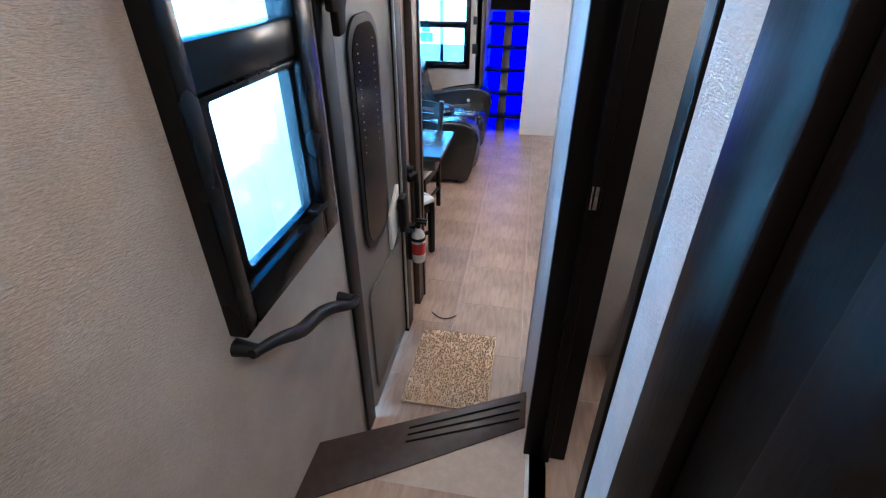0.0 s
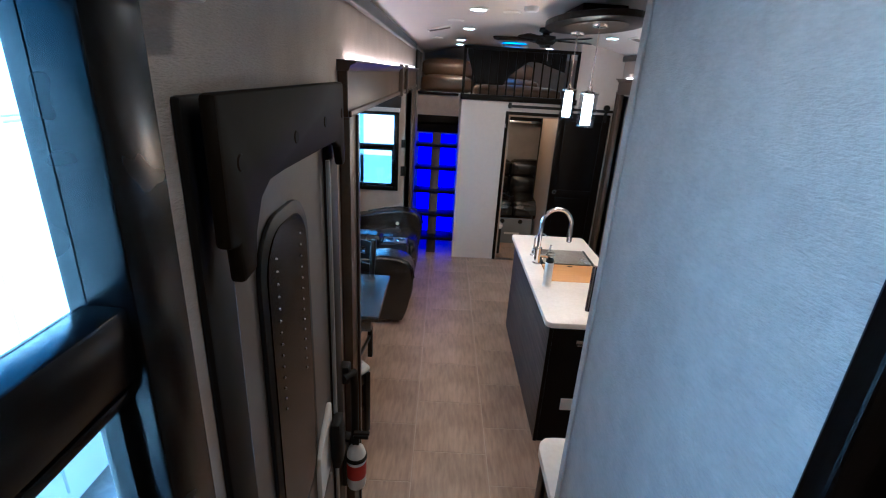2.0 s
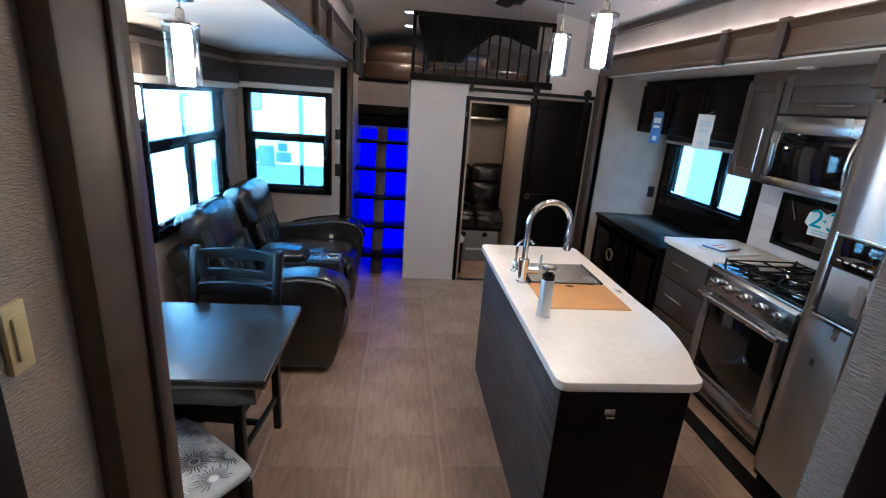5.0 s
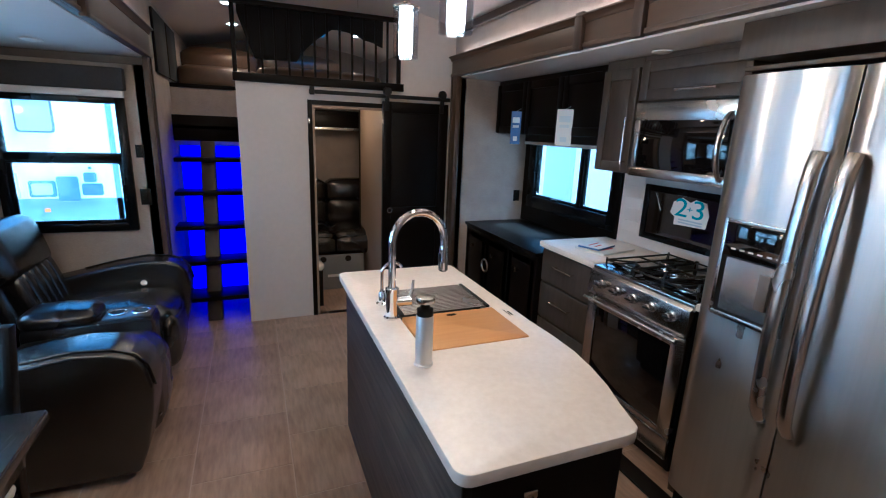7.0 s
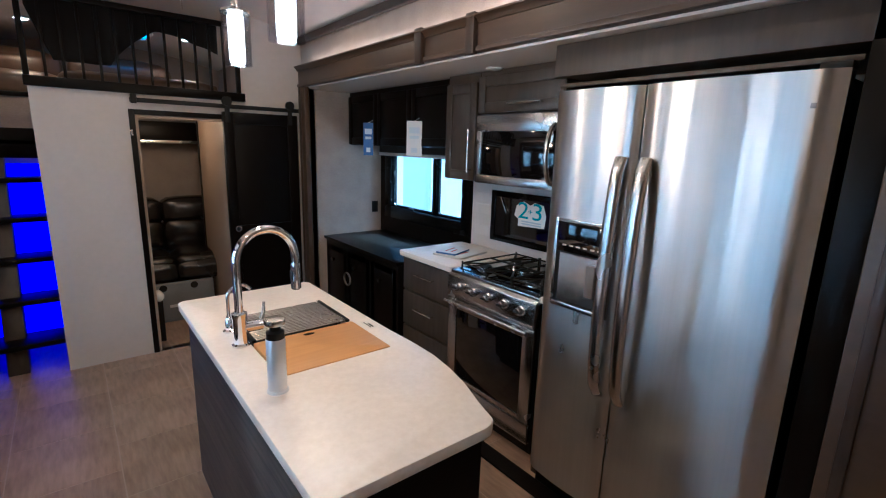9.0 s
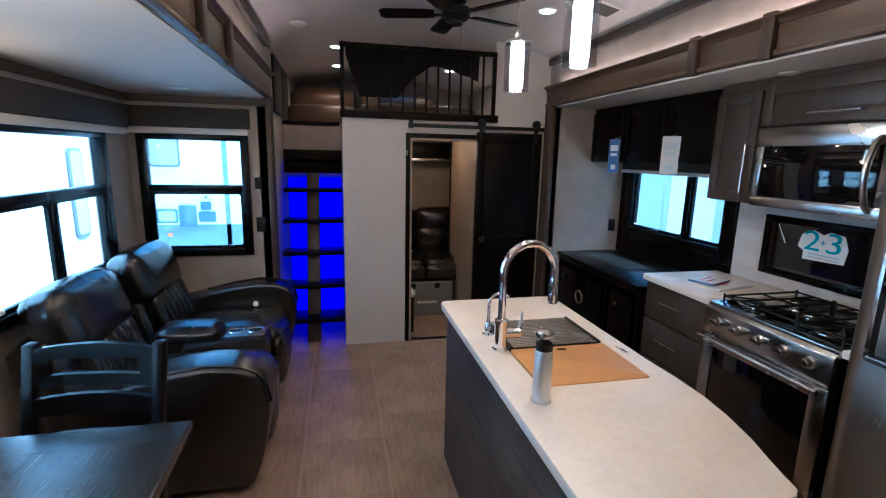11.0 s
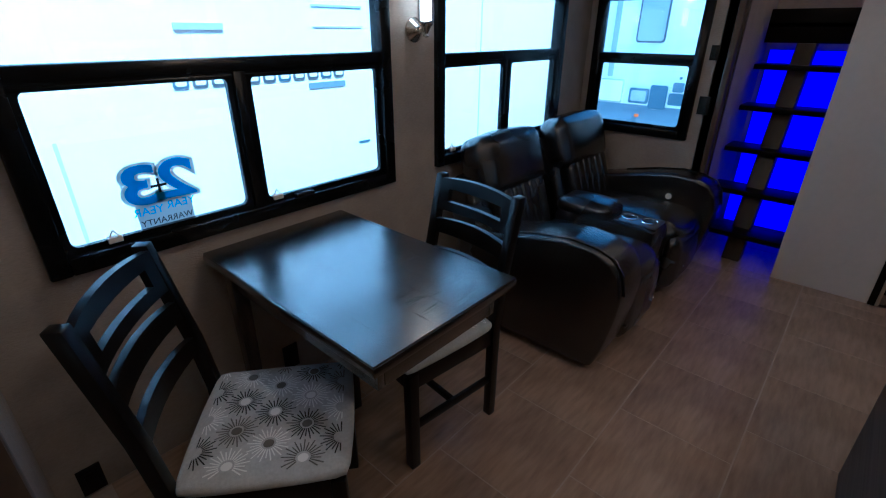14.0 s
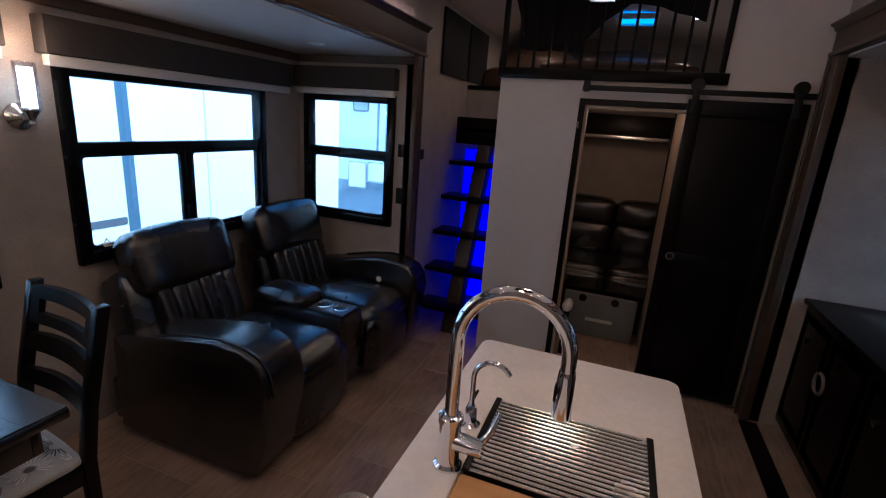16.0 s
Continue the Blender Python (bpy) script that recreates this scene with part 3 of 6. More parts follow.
for x, d in ((-0.07, 1), (2.145, -1)):
    strip = tagged(part("led_strip", bbox(x - 0.008, x + 0.008, 3.3, 6.7, 2.142 if x < 1 else 2.158, 2.150 if x < 1 else 2.166, bevel=0.001), STRIP_GLOW), "warm glowing strip light lying on the fascia", "strip light", "strip lights")
structure("floor_trim_east", bbox(2.11, 2.205, 3.2, 6.74, 0.0005, 0.012, bevel=0.004), BLACK_WOOD, "black floor strip along the kitchen slide-out")
structure("slide_trim", boxes((XW, XW + 0.02, 3.34, YE, 1.90, 1.948), (XW + 0.02, XL, YE - 0.02, YE, 1.90, 1.948), bevel=0.003), FASCIA)


# ---- blinds ----
def blind(label, axis, p, u0, u1, z0, z1, side):
    ob = thing("roller_blind", label, "blind", "roller blinds")
    q = sorted((p + side * 0.004, p + side * 0.085))
    s = lambda a, b, c, d, e=q[0], f=q[1]: (e, f, a, b, c, d) if axis == "x" else (a, b, e, f, c, d)
    part("valance", bbox(*s(u0, u1, z0 + 0.045, z1), bevel=0.006), SHADE, ob, "dark woven valance")
    r = sorted((p + side * 0.03, p + side * 0.075))
    part("bottom_bar", bbox(*s(u0 + 0.01, u1 - 0.01, z0, z0 + 0.043, *r), bevel=0.005), SHADE_BAR, ob, "pale bottom bar")
    return ob


blind("dark valance of a raised blind above the dinette window", "x", XW, 3.46, 5.0, 1.675, 1.86, 1)
blind("dark valance of a raised blind above the sofa window", "x", XW, 5.13, 6.60, 1.672, 1.86, 1)
blind("dark valance of a raised blind above the end window", "y", YE, -0.985, -0.195, 1.69, 1.87, -1)
blind("dark valance of a raised blind above the hallway window", "x", XL, 1.44, 2.165, 2.18, 2.36, 1)


# ---- entry door, hallway ----
def entry_door():
    ob = thing("entry_door", "closed grey moulded entry door with a tall tinted window", "door")
    y0, y1, x = 2.20, 2.97, XL
    part("door_frame", boxes((x, x + 0.016, y0 - 0.03, y0 + 0.07, 0, 2.07), (x, x + 0.03, y1 - 0.055, y1 + 0.06, 0, 2.07), (x, x + 0.016, y0 + 0.09, y1 - 0.055, 1.955, 2.07), bevel=0.006), BLACK_MATTE, ob, "dark moulded door frame")
    leaf = part("leaf", prism(round_rect(y0 + 0.075, y1 - 0.045, 0.03, 1.975, 0.06), "x", x - 0.05, x + 0.012), GREY_PLASTIC, ob)
    part("upper_shroud", prism([(2.165, 2.076), (2.967, 2.076), (2.985, 1.84), (2.945, 1.835), (2.915, 1.895), (2.86, 1.918), (2.42, 1.924), (2.345, 1.922), (2.30, 1.90), (2.268, 1.85), (2.255, 1.79), (2.20, 1.785), (2.195, 1.85), (2.165, 1.855)], "x", x + 0.04, x + 0.066, 0.008), SHROUD, ob, "dark brown upper screen-door panel")
    part("window_frame", prism(round_rect(2.36, 2.695, 0.90, 1.82, 0.12, 8), "x", x + 0.012, x + 0.024, 0.004), BLACK_MATTE, ob)
    part("tinted_glass", prism(round_rect(2.39, 2.665, 0.93, 1.79, 0.10, 8), "x", x + 0.024, x + 0.027), mat("tinted_door_screen", (0.003, 0.003, 0.0033), 0.18, spec=0.12), ob, "tinted black door glass")
    part("lower_panel", prism(round_rect(y0 + 0.14, y1 - 0.10, 0.12, 0.72, 0.05), "x", x + 0.012, x + 0.022, 0.004), GREY_PLASTIC, ob)
    part("lock_plate", prism([(y1 - 0.28, 0.93), (y1 - 0.12, 1.03), (y1 - 0.12, 0.80), (y1 - 0.28, 0.74)], "x", x + 0.012, x + 0.03, 0.004), WHITE_PLASTIC, ob, "pale lock plate")
    part("latch_handle", cushion(x + 0.03, x + 0.075, y1 - 0.18, y1 - 0.10, 0.78, 0.98, 0.02, 0, 3, 1), BLACK_MATTE, ob)
    bm = bar([(x + 0.034, 2.885, z) for z in np.linspace(0.06, 1.86, 20)], 0.007, 8)
    part("edge_seal", bm, mat("bright_seal", (0.5, 0.5, 0.5), 0.3, 0.6), ob, "bright metal edge strip")
    for yy, zz in ((2.224, 1.975), (2.499, 1.978), (2.742, 1.985), (2.94, 1.99)):
        part("button", cylinder((x + 0.064, yy, zz), (x + 0.068, yy, zz), 0.016, 0.012, 16), SHROUD, ob)
    for yy in (2.44, 2.61):
        for k in range(14):
            part("rivet", cylinder((x + 0.027, yy, 1.34 + 0.03 * k), (x + 0.030, yy, 1.34 + 0.03 * k), 0.0036, 0.0024, 8), STEEL, ob)
    return ob


entry_door()
ob = thing("grab_handle", "black moulded grab handle on the wall by the door", "handle")
pts = [(XL + 0.035, y, z) for y, z in ((3.06, 0.99), (3.085, 1.0), (3.10, 0.93), (3.10, 0.72), (3.085, 0.63), (3.06, 0.64))]
part("grip", bar([(p[0] + (0.03 if 0 < i < 5 else 0), p[1] - 0.02, p[2]) for i, p in enumerate(pts)], 0.016, 10), BLACK_MATTE, ob)
for z in (0.95, 0.6):
    part("mount", bbox(XL, XL + 0.05, 3.05, 3.1, z, z + 0.08, bevel=0.008), BLACK_MATTE, ob)

ob = thing("stair_handrail", "black sloping grab rail on the hallway wall", "handrail")
a, b = Vector((XL + 0.06, 1.475, 1.215)), Vector((XL + 0.06, 2.10, 0.90))
part("grip", bar([a.lerp(b, t) + Vector((0.012 * math.sin(math.pi * t * 3), 0, 0.012 * math.sin(t * 12))) for t in np.linspace(0, 1, 18)], [0.012 + 0.010 * math.sin(math.pi * t) for t in np.linspace(0, 1, 18)], 12), BLACK_MATTE, ob)
for p in (a.lerp(b, 0.04), a.lerp(b, 0.96)):
    part("mount", cylinder((XL, p.y, p.z), p, 0.022, 0.016, 14), BLACK_MATTE, ob)

ob = thing("fire_extinguisher", "small white fire extinguisher with a red label on the post", "extinguisher", at=(-0.005, 3.02, 0.47))
part("tank", lathe([(0.001, 0), (0.036, 0.004), (0.04, 0.02), (0.04, 0.17), (0.032, 0.195), (0.016, 0.21), (0.014, 0.225)], 22), WHITE_PLASTIC, ob)
part("label", lathe([(0.0402, 0.06), (0.0408, 0.062), (0.0408, 0.13), (0.0402, 0.132)], 22), mat("red_label", (0.5, 0.03, 0.02), 0.5, grain=0.2), ob, "red printed label")
part("bracket", lathe([(0.041, 0.148), (0.044, 0.15), (0.044, 0.165), (0.041, 0.167)], 22), BLACK_MATTE, ob)
part("valve", boxes((-0.014, 0.014, -0.014, 0.014, 0.222, 0.25), (-0.008, 0.05, -0.01, 0.01, 0.25, 0.262), (-0.008, 0.055, -0.009, 0.009, 0.27, 0.28), bevel=0.003), BLACK_MATTE, ob)
part("wall_bracket", bbox(-0.08, -0.035, -0.03, 0.03, 0.02, 0.2, bevel=0.003), BLACK_MATTE, ob)

ob = thing("door_mat", "short tan pile mat lying at the entry door", "mat")
bm = bmesh.new()
box(bm, 0.03, 0.485, 2.38, 2.95, 0.0, 0.012, bevel=0.005)
part("backing", bm, MAT_PILE, ob)
bm = bmesh.new()
rnd = random.Random(4)
for i in range(2600):
    x, y = rnd.uniform(0.035, 0.48), rnd.uniform(2.385, 2.945)
    h = rnd.uniform(0.008, 0.018)
    dx, dy, w = rnd.uniform(-0.008, 0.008), rnd.uniform(-0.008, 0.008), 0.0045
    v = [bm.verts.new(p) for p in ((x - w, y, 0.01), (x + w, y + w, 0.01), (x, y - w, 0.01), (x + dx, y + dy, 0.01 + h))]
    for f in ((0, 1, 3), (1, 2, 3), (2, 0, 3)):
        bm.faces.new([v[k] for k in f])
part("tuft_layer", bm, MAT_PILE, ob, soft=False)["kind"] = "stuff"
ob = thing("floor_cord", "thin brown cord curled on the floor", "cord")
part("cord", bar([(0.05 + 0.16 * t, 3.12 - 0.05 * math.sin(t * 3), 0.006) for t in np.linspace(0, 1, 12)], 0.004, 6), DARK_WOOD, ob)

# the step edge between hallway and living room
ob = thing("step", "dark wooden step with a grooved nosing across the hallway", "step")
part("nosing", prism([(XL, 1.52), (0.645, 1.955), (0.645, 2.125), (XL, 1.755)], "z", UP - 0.02, UP + 0.006, 0.004), DARK_WOOD, ob)
for k in range(3):
    part("groove", bar([(0.22, 1.76 + 0.03 * k + 0.05, UP + 0.007), (0.62, 1.955 + 0.04 * k + 0.03, UP + 0.007)], 0.004, 6), BLACK_WOOD, ob)
part("riser", prism([(XL, 1.72), (0.65, 2.11), (0.65, 2.124), (XL, 1.734)], "z", 0.0, UP - 0.02), DARK_WOOD, ob)
part("lower_tread", prism([(XL, 1.735), (0.65, 2.125), (0.65, 2.275), (XL, 1.885)], "z", 0.0, 0.245, 0.006), DARK_WOOD, ob)

# bathroom door casing and hallway trims
structure("door_1", boxes((0.642, 0.785, 1.842, 1.872, UP, 2.22), (0.702, 0.79, 1.30, 1.34, UP, 2.19), (0.642, 0.785, 1.30, 1.842, 2.19, 2.22), (0.70, 0.73, 1.822, 1.842, UP, 2.19), bevel=0.004), BLACK_WOOD, "dark wooden bathroom door casing")
part("strike_plate", bbox(0.705, 0.722, 1.818, 1.8225, 1.48, 1.54, bevel=0.001), CHROME, bpy.data.objects["door_1"], "chrome strike plate")
structure("trim_hall_end", bbox(0.652, 0.732, 2.494, 2.500, 0, 2.5, bevel=0.003), HALL_PAPER)
structure("trim_hall_edge", bbox(0.6445, 0.65, 2.475, 2.502, 0, 2.5, bevel=0.002), HALL_PAPER)
ob = thing("bedroom_door", "black sliding bedroom door standing open along the hallway", "door")
part("leaf", bbox(0.668, 0.700, -0.5, 1.09, UP, 2.3, bevel=0.004), BLACK_WOOD, ob)
for y in (1.0, 0.86, 0.70):
    part("stile", bbox(0.654, 0.668, y, y + 0.075, UP, 2.3, bevel=0.004), BLACK_WOOD, ob)

# bathroom
def toilet():
    ob = thing("toilet", "white porcelain toilet with its lid closed", "toilet", at=(1.225, 2.175, UP))
    n = 28
    def oval(rx, ry, cy, z):
        return [(rx * math.cos(2 * math.pi * i / n) * (1 - 0.12 * max(0, -math.sin(2 * math.pi * i / n))), cy + ry * math.sin(2 * math.pi * i / n), z) for i in range(n)]
    def dee(k, z):
        pts = [(0.172 * k, 0.232 * k), (-0.172 * k, 0.232 * k), (-0.196 * k, 0.16 * k)]
        pts += [(-0.212 * k * math.cos(math.pi * i / 22), -0.245 * k * math.sin(math.pi * i / 22) ** 0.9) for i in range(23)]
        return [(p[0], p[1], z) for p in pts] + [(0.204 * k, 0.08 * k, z), (0.196 * k, 0.16 * k, z)]
    def loft(rows):
        bm = bmesh.new()
        rs = [[bm.verts.new(p) for p in row] for row in rows]
        n = len(rs[0])
        for p, q in zip(rs, rs[1:]):
            for i in range(n):
                bm.faces.new((p[i], p[(i + 1) % n], q[(i + 1) % n], q[i]))
        bm.faces.new(rs[0][::-1])
        bm.faces.new(rs[-1])
        bmesh.ops.recalc_face_normals(bm, faces=bm.faces[:])
        return bm
    part("bowl", loft([oval(0.135, 0.17, 0.04, 0), oval(0.12, 0.15, 0.05, 0.1), oval(0.13, 0.17, 0.03, 0.22), oval(0.18, 0.22, -0.01, 0.34), oval(0.195, 0.235, -0.01, 0.40)]), PORCELAIN, ob)
    part("seat", loft([dee(0.97, 0.402), dee(1.0, 0.408), dee(1.0, 0.422)]), PORCELAIN, ob)
    part("lid", loft([dee(0.985, 0.425), dee(1.01, 0.431), dee(1.0, 0.444), dee(0.95, 0.448)]), PORCELAIN, ob)
    part("flush_cap", cushion(-0.11, 0.03, 0.17, 0.226, 0.36, 0.50, 0.026, 0.004, 4), PORCELAIN, ob)
    part("foot_pedal", bbox(0.14, 0.22, -0.02, 0.03, 0.05, 0.08, bevel=0.008), PORCELAIN, ob)
    return ob


toilet()
# unseen ceiling lamp, added to give the bathroom its warm light
bulb("bath_bulb", (1.2, 1.5, 2.3), 1.9, WARM, 0.06)
ob = thing("bath_light", "unseen round ceiling lamp added to light the bathroom", "ceiling lamp", "", (1.2, 1.5, ceil_z(1.2)))
part("lens", lathe([(0.08, 0), (0.075, -0.03), (0.001, -0.035)], 24), LAMP_GLOW, ob)
ob = thing("bath_shelf", "tan wooden open shelf unit in the bathroom", "shelf")
SHELF = mat("tan_shelf_wood", (0.36, 0.27, 0.19), 0.5, scale=30, stretch=(0.2, 1, 1), color2=(0.25, 0.18, 0.12))
part("side", bbox(1.50, 1.75, 2.30, 2.33, UP, 2.2, bevel=0.004), SHELF, ob)
part("side", bbox(1.50, 1.75, 1.20, 1.23, UP, 2.2, bevel=0.004), SHELF, ob)
for z in (0.62, 0.92, 1.22, 1.52, 1.82, 2.1):
    part("shelf", bbox(1.50, 1.75, 1.23, 2.30, z, z + 0.03, bevel=0.004), SHELF, ob)
# black sheet puts the shade of the deep openings into colour
part("back", bbox(1.735, 1.748, 1.23, 2.30, UP, 2.2, bevel=0), BLACK_WOOD, ob)

# coffee counter and cabinet past the hallway
ob = thing("coffee_cabinet", "dark base cabinet beside the hallway end", "cabinet")
part("body", bbox(0.70, 1.6, 2.50, 2.855, 0.0, 0.885, bevel=0.004), BLACK_WOOD, ob)
raised_door("door", ob, BLACK_WOOD, 0.70, 2.52, 2.80, 0.12, 0.86)
ob = thing("coffee_worktop", "white quartz worktop with a rounded corner", "worktop")
part("slab", prism([(0.67, 2.50), (1.6, 2.50), (1.6, 2.855), (0.73, 2.855), (0.70, 2.85), (0.68, 2.83), (0.67, 2.80)], "z", 0.887, 0.922, 0.006), QUARTZ, ob)
ob = thing("pantry_cabinet", "tall dark wooden wall cabinet with a bar handle", "cabinet")
part("body", bbox(0.80, 1.6, 2.50, 2.858, 1.30, 2.36, bevel=0.004), BLACK_WOOD, ob)
d = part("door", boxes((0.778, 0.798, 2.755, 2.845, 1.30, 2.35), (0.778, 0.798, 2.51, 2.56, 1.30, 2.35), (0.778, 0.798, 2.56, 2.755, 1.30, 1.36), (0.778, 0.798, 2.56, 2.755, 2.29, 2.35), bevel=0.004), BLACK_WOOD, ob, "black satin door frame")
part("door_glass", bbox(0.784, 0.792, 2.558, 2.757, 1.358, 2.292, bevel=0), BLACK_GLASS, d, "dark mirror-like glass panel")
bar_handle(d, (0.778, 2.79, 1.475), (0.778, 2.79, 1.605), (-0.032, 0, 0), 0.008)
part("crown", bbox(0.765, 1.6, 2.505, 2.862, 2.36, 2.43, bevel=0.008), BLACK_WOOD, ob)
# ---- sofa ----
def sofa():
    ob = thing("recliner_sofa", "black leather two-seat recliner sofa with a cup-holder console", "sofa")
    y0, y1 = 5.16, 6.77
    seats = ((5.41, 5.84, 5.30, 5.81), (6.09, 6.58, 6.10, 6.64))
    part("base", bbox(-0.90, -0.05, y0 + 0.04, y1 - 0.04, 0.04, 0.26, bevel=0.02), LEATHER, ob)
    for i, (a, b, c, d) in enumerate(seats):
        part("seat", cushion(-0.62, 0.02, a - 0.005, b + 0.005, 0.24, 0.462, 0.075, 0.03, 11, 3.1 + i, 0.006), LEATHER, ob)
        part("footrest", cushion(-0.05, 0.045, a, b, 0.07, 0.40, 0.045, 0.02, 9, 7.7 + i, 0.006), LEATHER, ob)
        tilt = Matrix.Translation((-0.60, 0, 0.40)) @ Matrix.Rotation(radians(-17), 4, "Y") @ Matrix.Translation((0.60, 0, -0.40))
        shell = part("back_shell", cushion(-0.86, -0.66, c - (0.075 if i == 0 else 0.01), d + (0.05 if i else 0.01), 0.22, 0.83, 0.05, 0.02, 7, 2.2 + i, 0.003, tilt), LEATHER, ob)
        n = 6
        w = (d - c - 0.05) / n
        for k in range(n):
            part("back_channel", cushion(-0.71, -0.585, c + 0.025 + w * k - 0.004, c + 0.025 + w * (k + 1) + 0.004, 0.36, 0.73, 0.022, 0.007, 6, k + 9 * i, 0.003, tilt), LEATHER, shell)
        head = cushion(-0.77, -0.58, c - 0.02, d + 0.02, 0.69, 1.005, 0.055, 0.022, 13, 5.5 + i, 0.004, tilt)
        part("headrest", head, LEATHER, ob)
    prof = [(-0.80, 0.04), (0.0, 0.04), (0.04, 0.15), (0.075, 0.32), (0.09, 0.45), (0.07, 0.545), (0.03, 0.60), (-0.05, 0.63), (-0.18, 0.64), (-0.35, 0.615), (-0.55, 0.57), (-0.80, 0.52)]
    for a, b in ((y0, y0 + 0.245), (y1 - 0.19, y1)):
        arm = prism(prof, "y", a, b)
        bmesh.ops.bevel(arm, geom=arm.edges[:], offset=0.022, segments=4, affect="EDGES", profile=0.5)
        o = part("arm", arm, LEATHER, ob)
        seam = [(x + (0.004 if x > -0.2 else 0), (a + 0.03) if a < 6 else (b - 0.03), z + 0.003) for x, z in prof[4:11]]
        part("piping", bar(seam, 0.005, 6), LEATHER, o)
    part("console", cushion(-0.62, -0.02, 5.845, 6.085, 0.10, 0.505, 0.035, 0.004, 7, 1.0, 0.002), LEATHER, ob)
    part("console_pad", cushion(-0.62, -0.285, 5.85, 6.08, 0.475, 0.575, 0.045, 0.012, 9, 4.0, 0.003), LEATHER, ob)
    plate = part("cup_plate", bbox(-0.265, -0.035, 5.885, 6.045, 0.502, 0.513, bevel=0.004), mat("dark_steel_plate", (0.20, 0.20, 0.21), 0.3, 0.9, grain=0.1), ob, "dark metal cup-holder plate")
    for x in (-0.205, -0.095):
        part("cup_rim", ring("z", (x, 5.965, 0.515), 0.043, 0.005), CHROME, plate)
        part("cup_well", cylinder((x, 5.965, 0.49), (x, 5.965, 0.5145), 0.041, n=22), BLACK_MATTE, plate)
    button = part("power_button", cylinder((-0.19, 6.585, 0.49), (-0.19, 6.573, 0.49), 0.026, n=22), STEEL, ob, "round silver power button")
    part("button_face", cylinder((-0.19, 6.575, 0.49), (-0.19, 6.57, 0.49), 0.019, n=18), WHITE_PLASTIC, button)
    for x, y in ((-0.78, y0 + 0.1), (-0.12, y0 + 0.1), (-0.78, y1 - 0.1), (-0.12, y1 - 0.1)):
        part("foot", cylinder((x, y, 0), (x, y, 0.06), 0.022, n=12), BLACK_MATTE, ob)
    part("footrest_rail", bar([(0.048, 5.43, 0.155), (0.048, 5.82, 0.155)], 0.004, 6), STEEL, ob)
    return ob


sofa()

# ---- dinette ----
TABLE = mat("black_distressed_wood", (0.006, 0.0055, 0.005), 0.27, scale=60, stretch=(0.3, 3, 1), color2=(0.003, 0.003, 0.003), bump=0.015, bump_scale=40, coat=1.0, spec=0.9)
TABLE.node_tree.nodes["Principled BSDF"].inputs["Coat Roughness"].default_value = 0.23
for link in [k for k in TABLE.node_tree.links if k.to_socket.name == "Roughness"]:
    TABLE.node_tree.links.remove(link)


def dining_table():
    ob = thing("dining_table", "black distressed wooden dining table with planked top", "table")
    x0, x1, y0, y1, zt = -0.975, -0.045, 3.95, 4.557, 0.752
    part("apron", boxes((x0 + 0.05, x1 - 0.05, y0 + 0.05, y0 + 0.075, 0.62, 0.715), (x0 + 0.05, x1 - 0.05, y1 - 0.075, y1 - 0.05, 0.62, 0.715), (x0 + 0.05, x0 + 0.075, y0 + 0.075, y1 - 0.075, 0.62, 0.715), (x1 - 0.075, x1 - 0.05, y0 + 0.075, y1 - 0.075, 0.62, 0.715), bevel=0.003), TABLE, ob)
    top = part("tabletop", bbox(x0, x1, y0, y1, 0.715, zt - 0.004, bevel=0.008), TABLE, ob)
    ys = [y0 + 0.004, y0 + 0.10, y0 + 0.235, y0 + 0.33, y0 + 0.40, y0 + 0.50, y1 - 0.004]
    rnd = random.Random(3)
    for a, b in zip(ys, ys[1:]):
        cuts = [x0 + 0.004] + sorted(rnd.uniform(x0 + 0.2, x1 - 0.2) for _ in range(2)) + [x1 - 0.004]
        for c, d in zip(cuts, cuts[1:]):
            part("plank", bbox(c + 0.0003, d - 0.0003, a + 0.0003, b - 0.0003, zt - 0.006, zt + rnd.uniform(-0.0001, 0.0001), bevel=0.0006, segs=1), TABLE, top)
    # saw marks across two of the boards
    bm = bmesh.new()
    for _ in range(60):
        a = rnd.choice(((y0 + 0.335, y0 + 0.395), (y0 + 0.405, y0 + 0.495), (y0 + 0.24, y0 + 0.325)))
        x = x1 - 0.03 - 0.45 * rnd.random() ** 1.6
        l = rnd.uniform(0.3, 1.0) * (a[1] - a[0])
        s = rnd.uniform(a[0], a[1] - l)
        box(bm, x, x + 0.0009, s, s + l, zt + 0.0003, zt + 0.0006)
    part("saw_marks", bm, mat("scuffed_black_edge", (0.06, 0.058, 0.056), 0.3, coat=0.1), top, "fine raised saw marks", False)["kind"] = "stuff"
    for x in (x0 + 0.04,):
        for y in (y0 + 0.04, y1 - 0.10):
            leg = bmesh.new()
            vs = box(leg, x, x + 0.06, y, y + 0.06, 0.0, 0.72, bevel=0.004)
            for v in leg.verts:
                k = 0.72 + 0.28 * v.co.z / 0.72
                v.co.x, v.co.y = x + 0.03 + (v.co.x - x - 0.03) * k, y + 0.03 + (v.co.y - y - 0.03) * k
            part("leg", leg, TABLE, ob)
    return ob


dining_table()
CHAIR_WOOD = mat("black_painted_wood", (0.004, 0.0037, 0.0037), 0.3, scale=40, stretch=(1, 1, 0.2), color2=(0.002, 0.0018, 0.0018), bump=0.05, spec=0.28)
FABRIC = mat("grey_woven_fabric", (0.56, 0.57, 0.57), 0.9, grain=0.25, scale=120, bump=0.5, bump_scale=400)
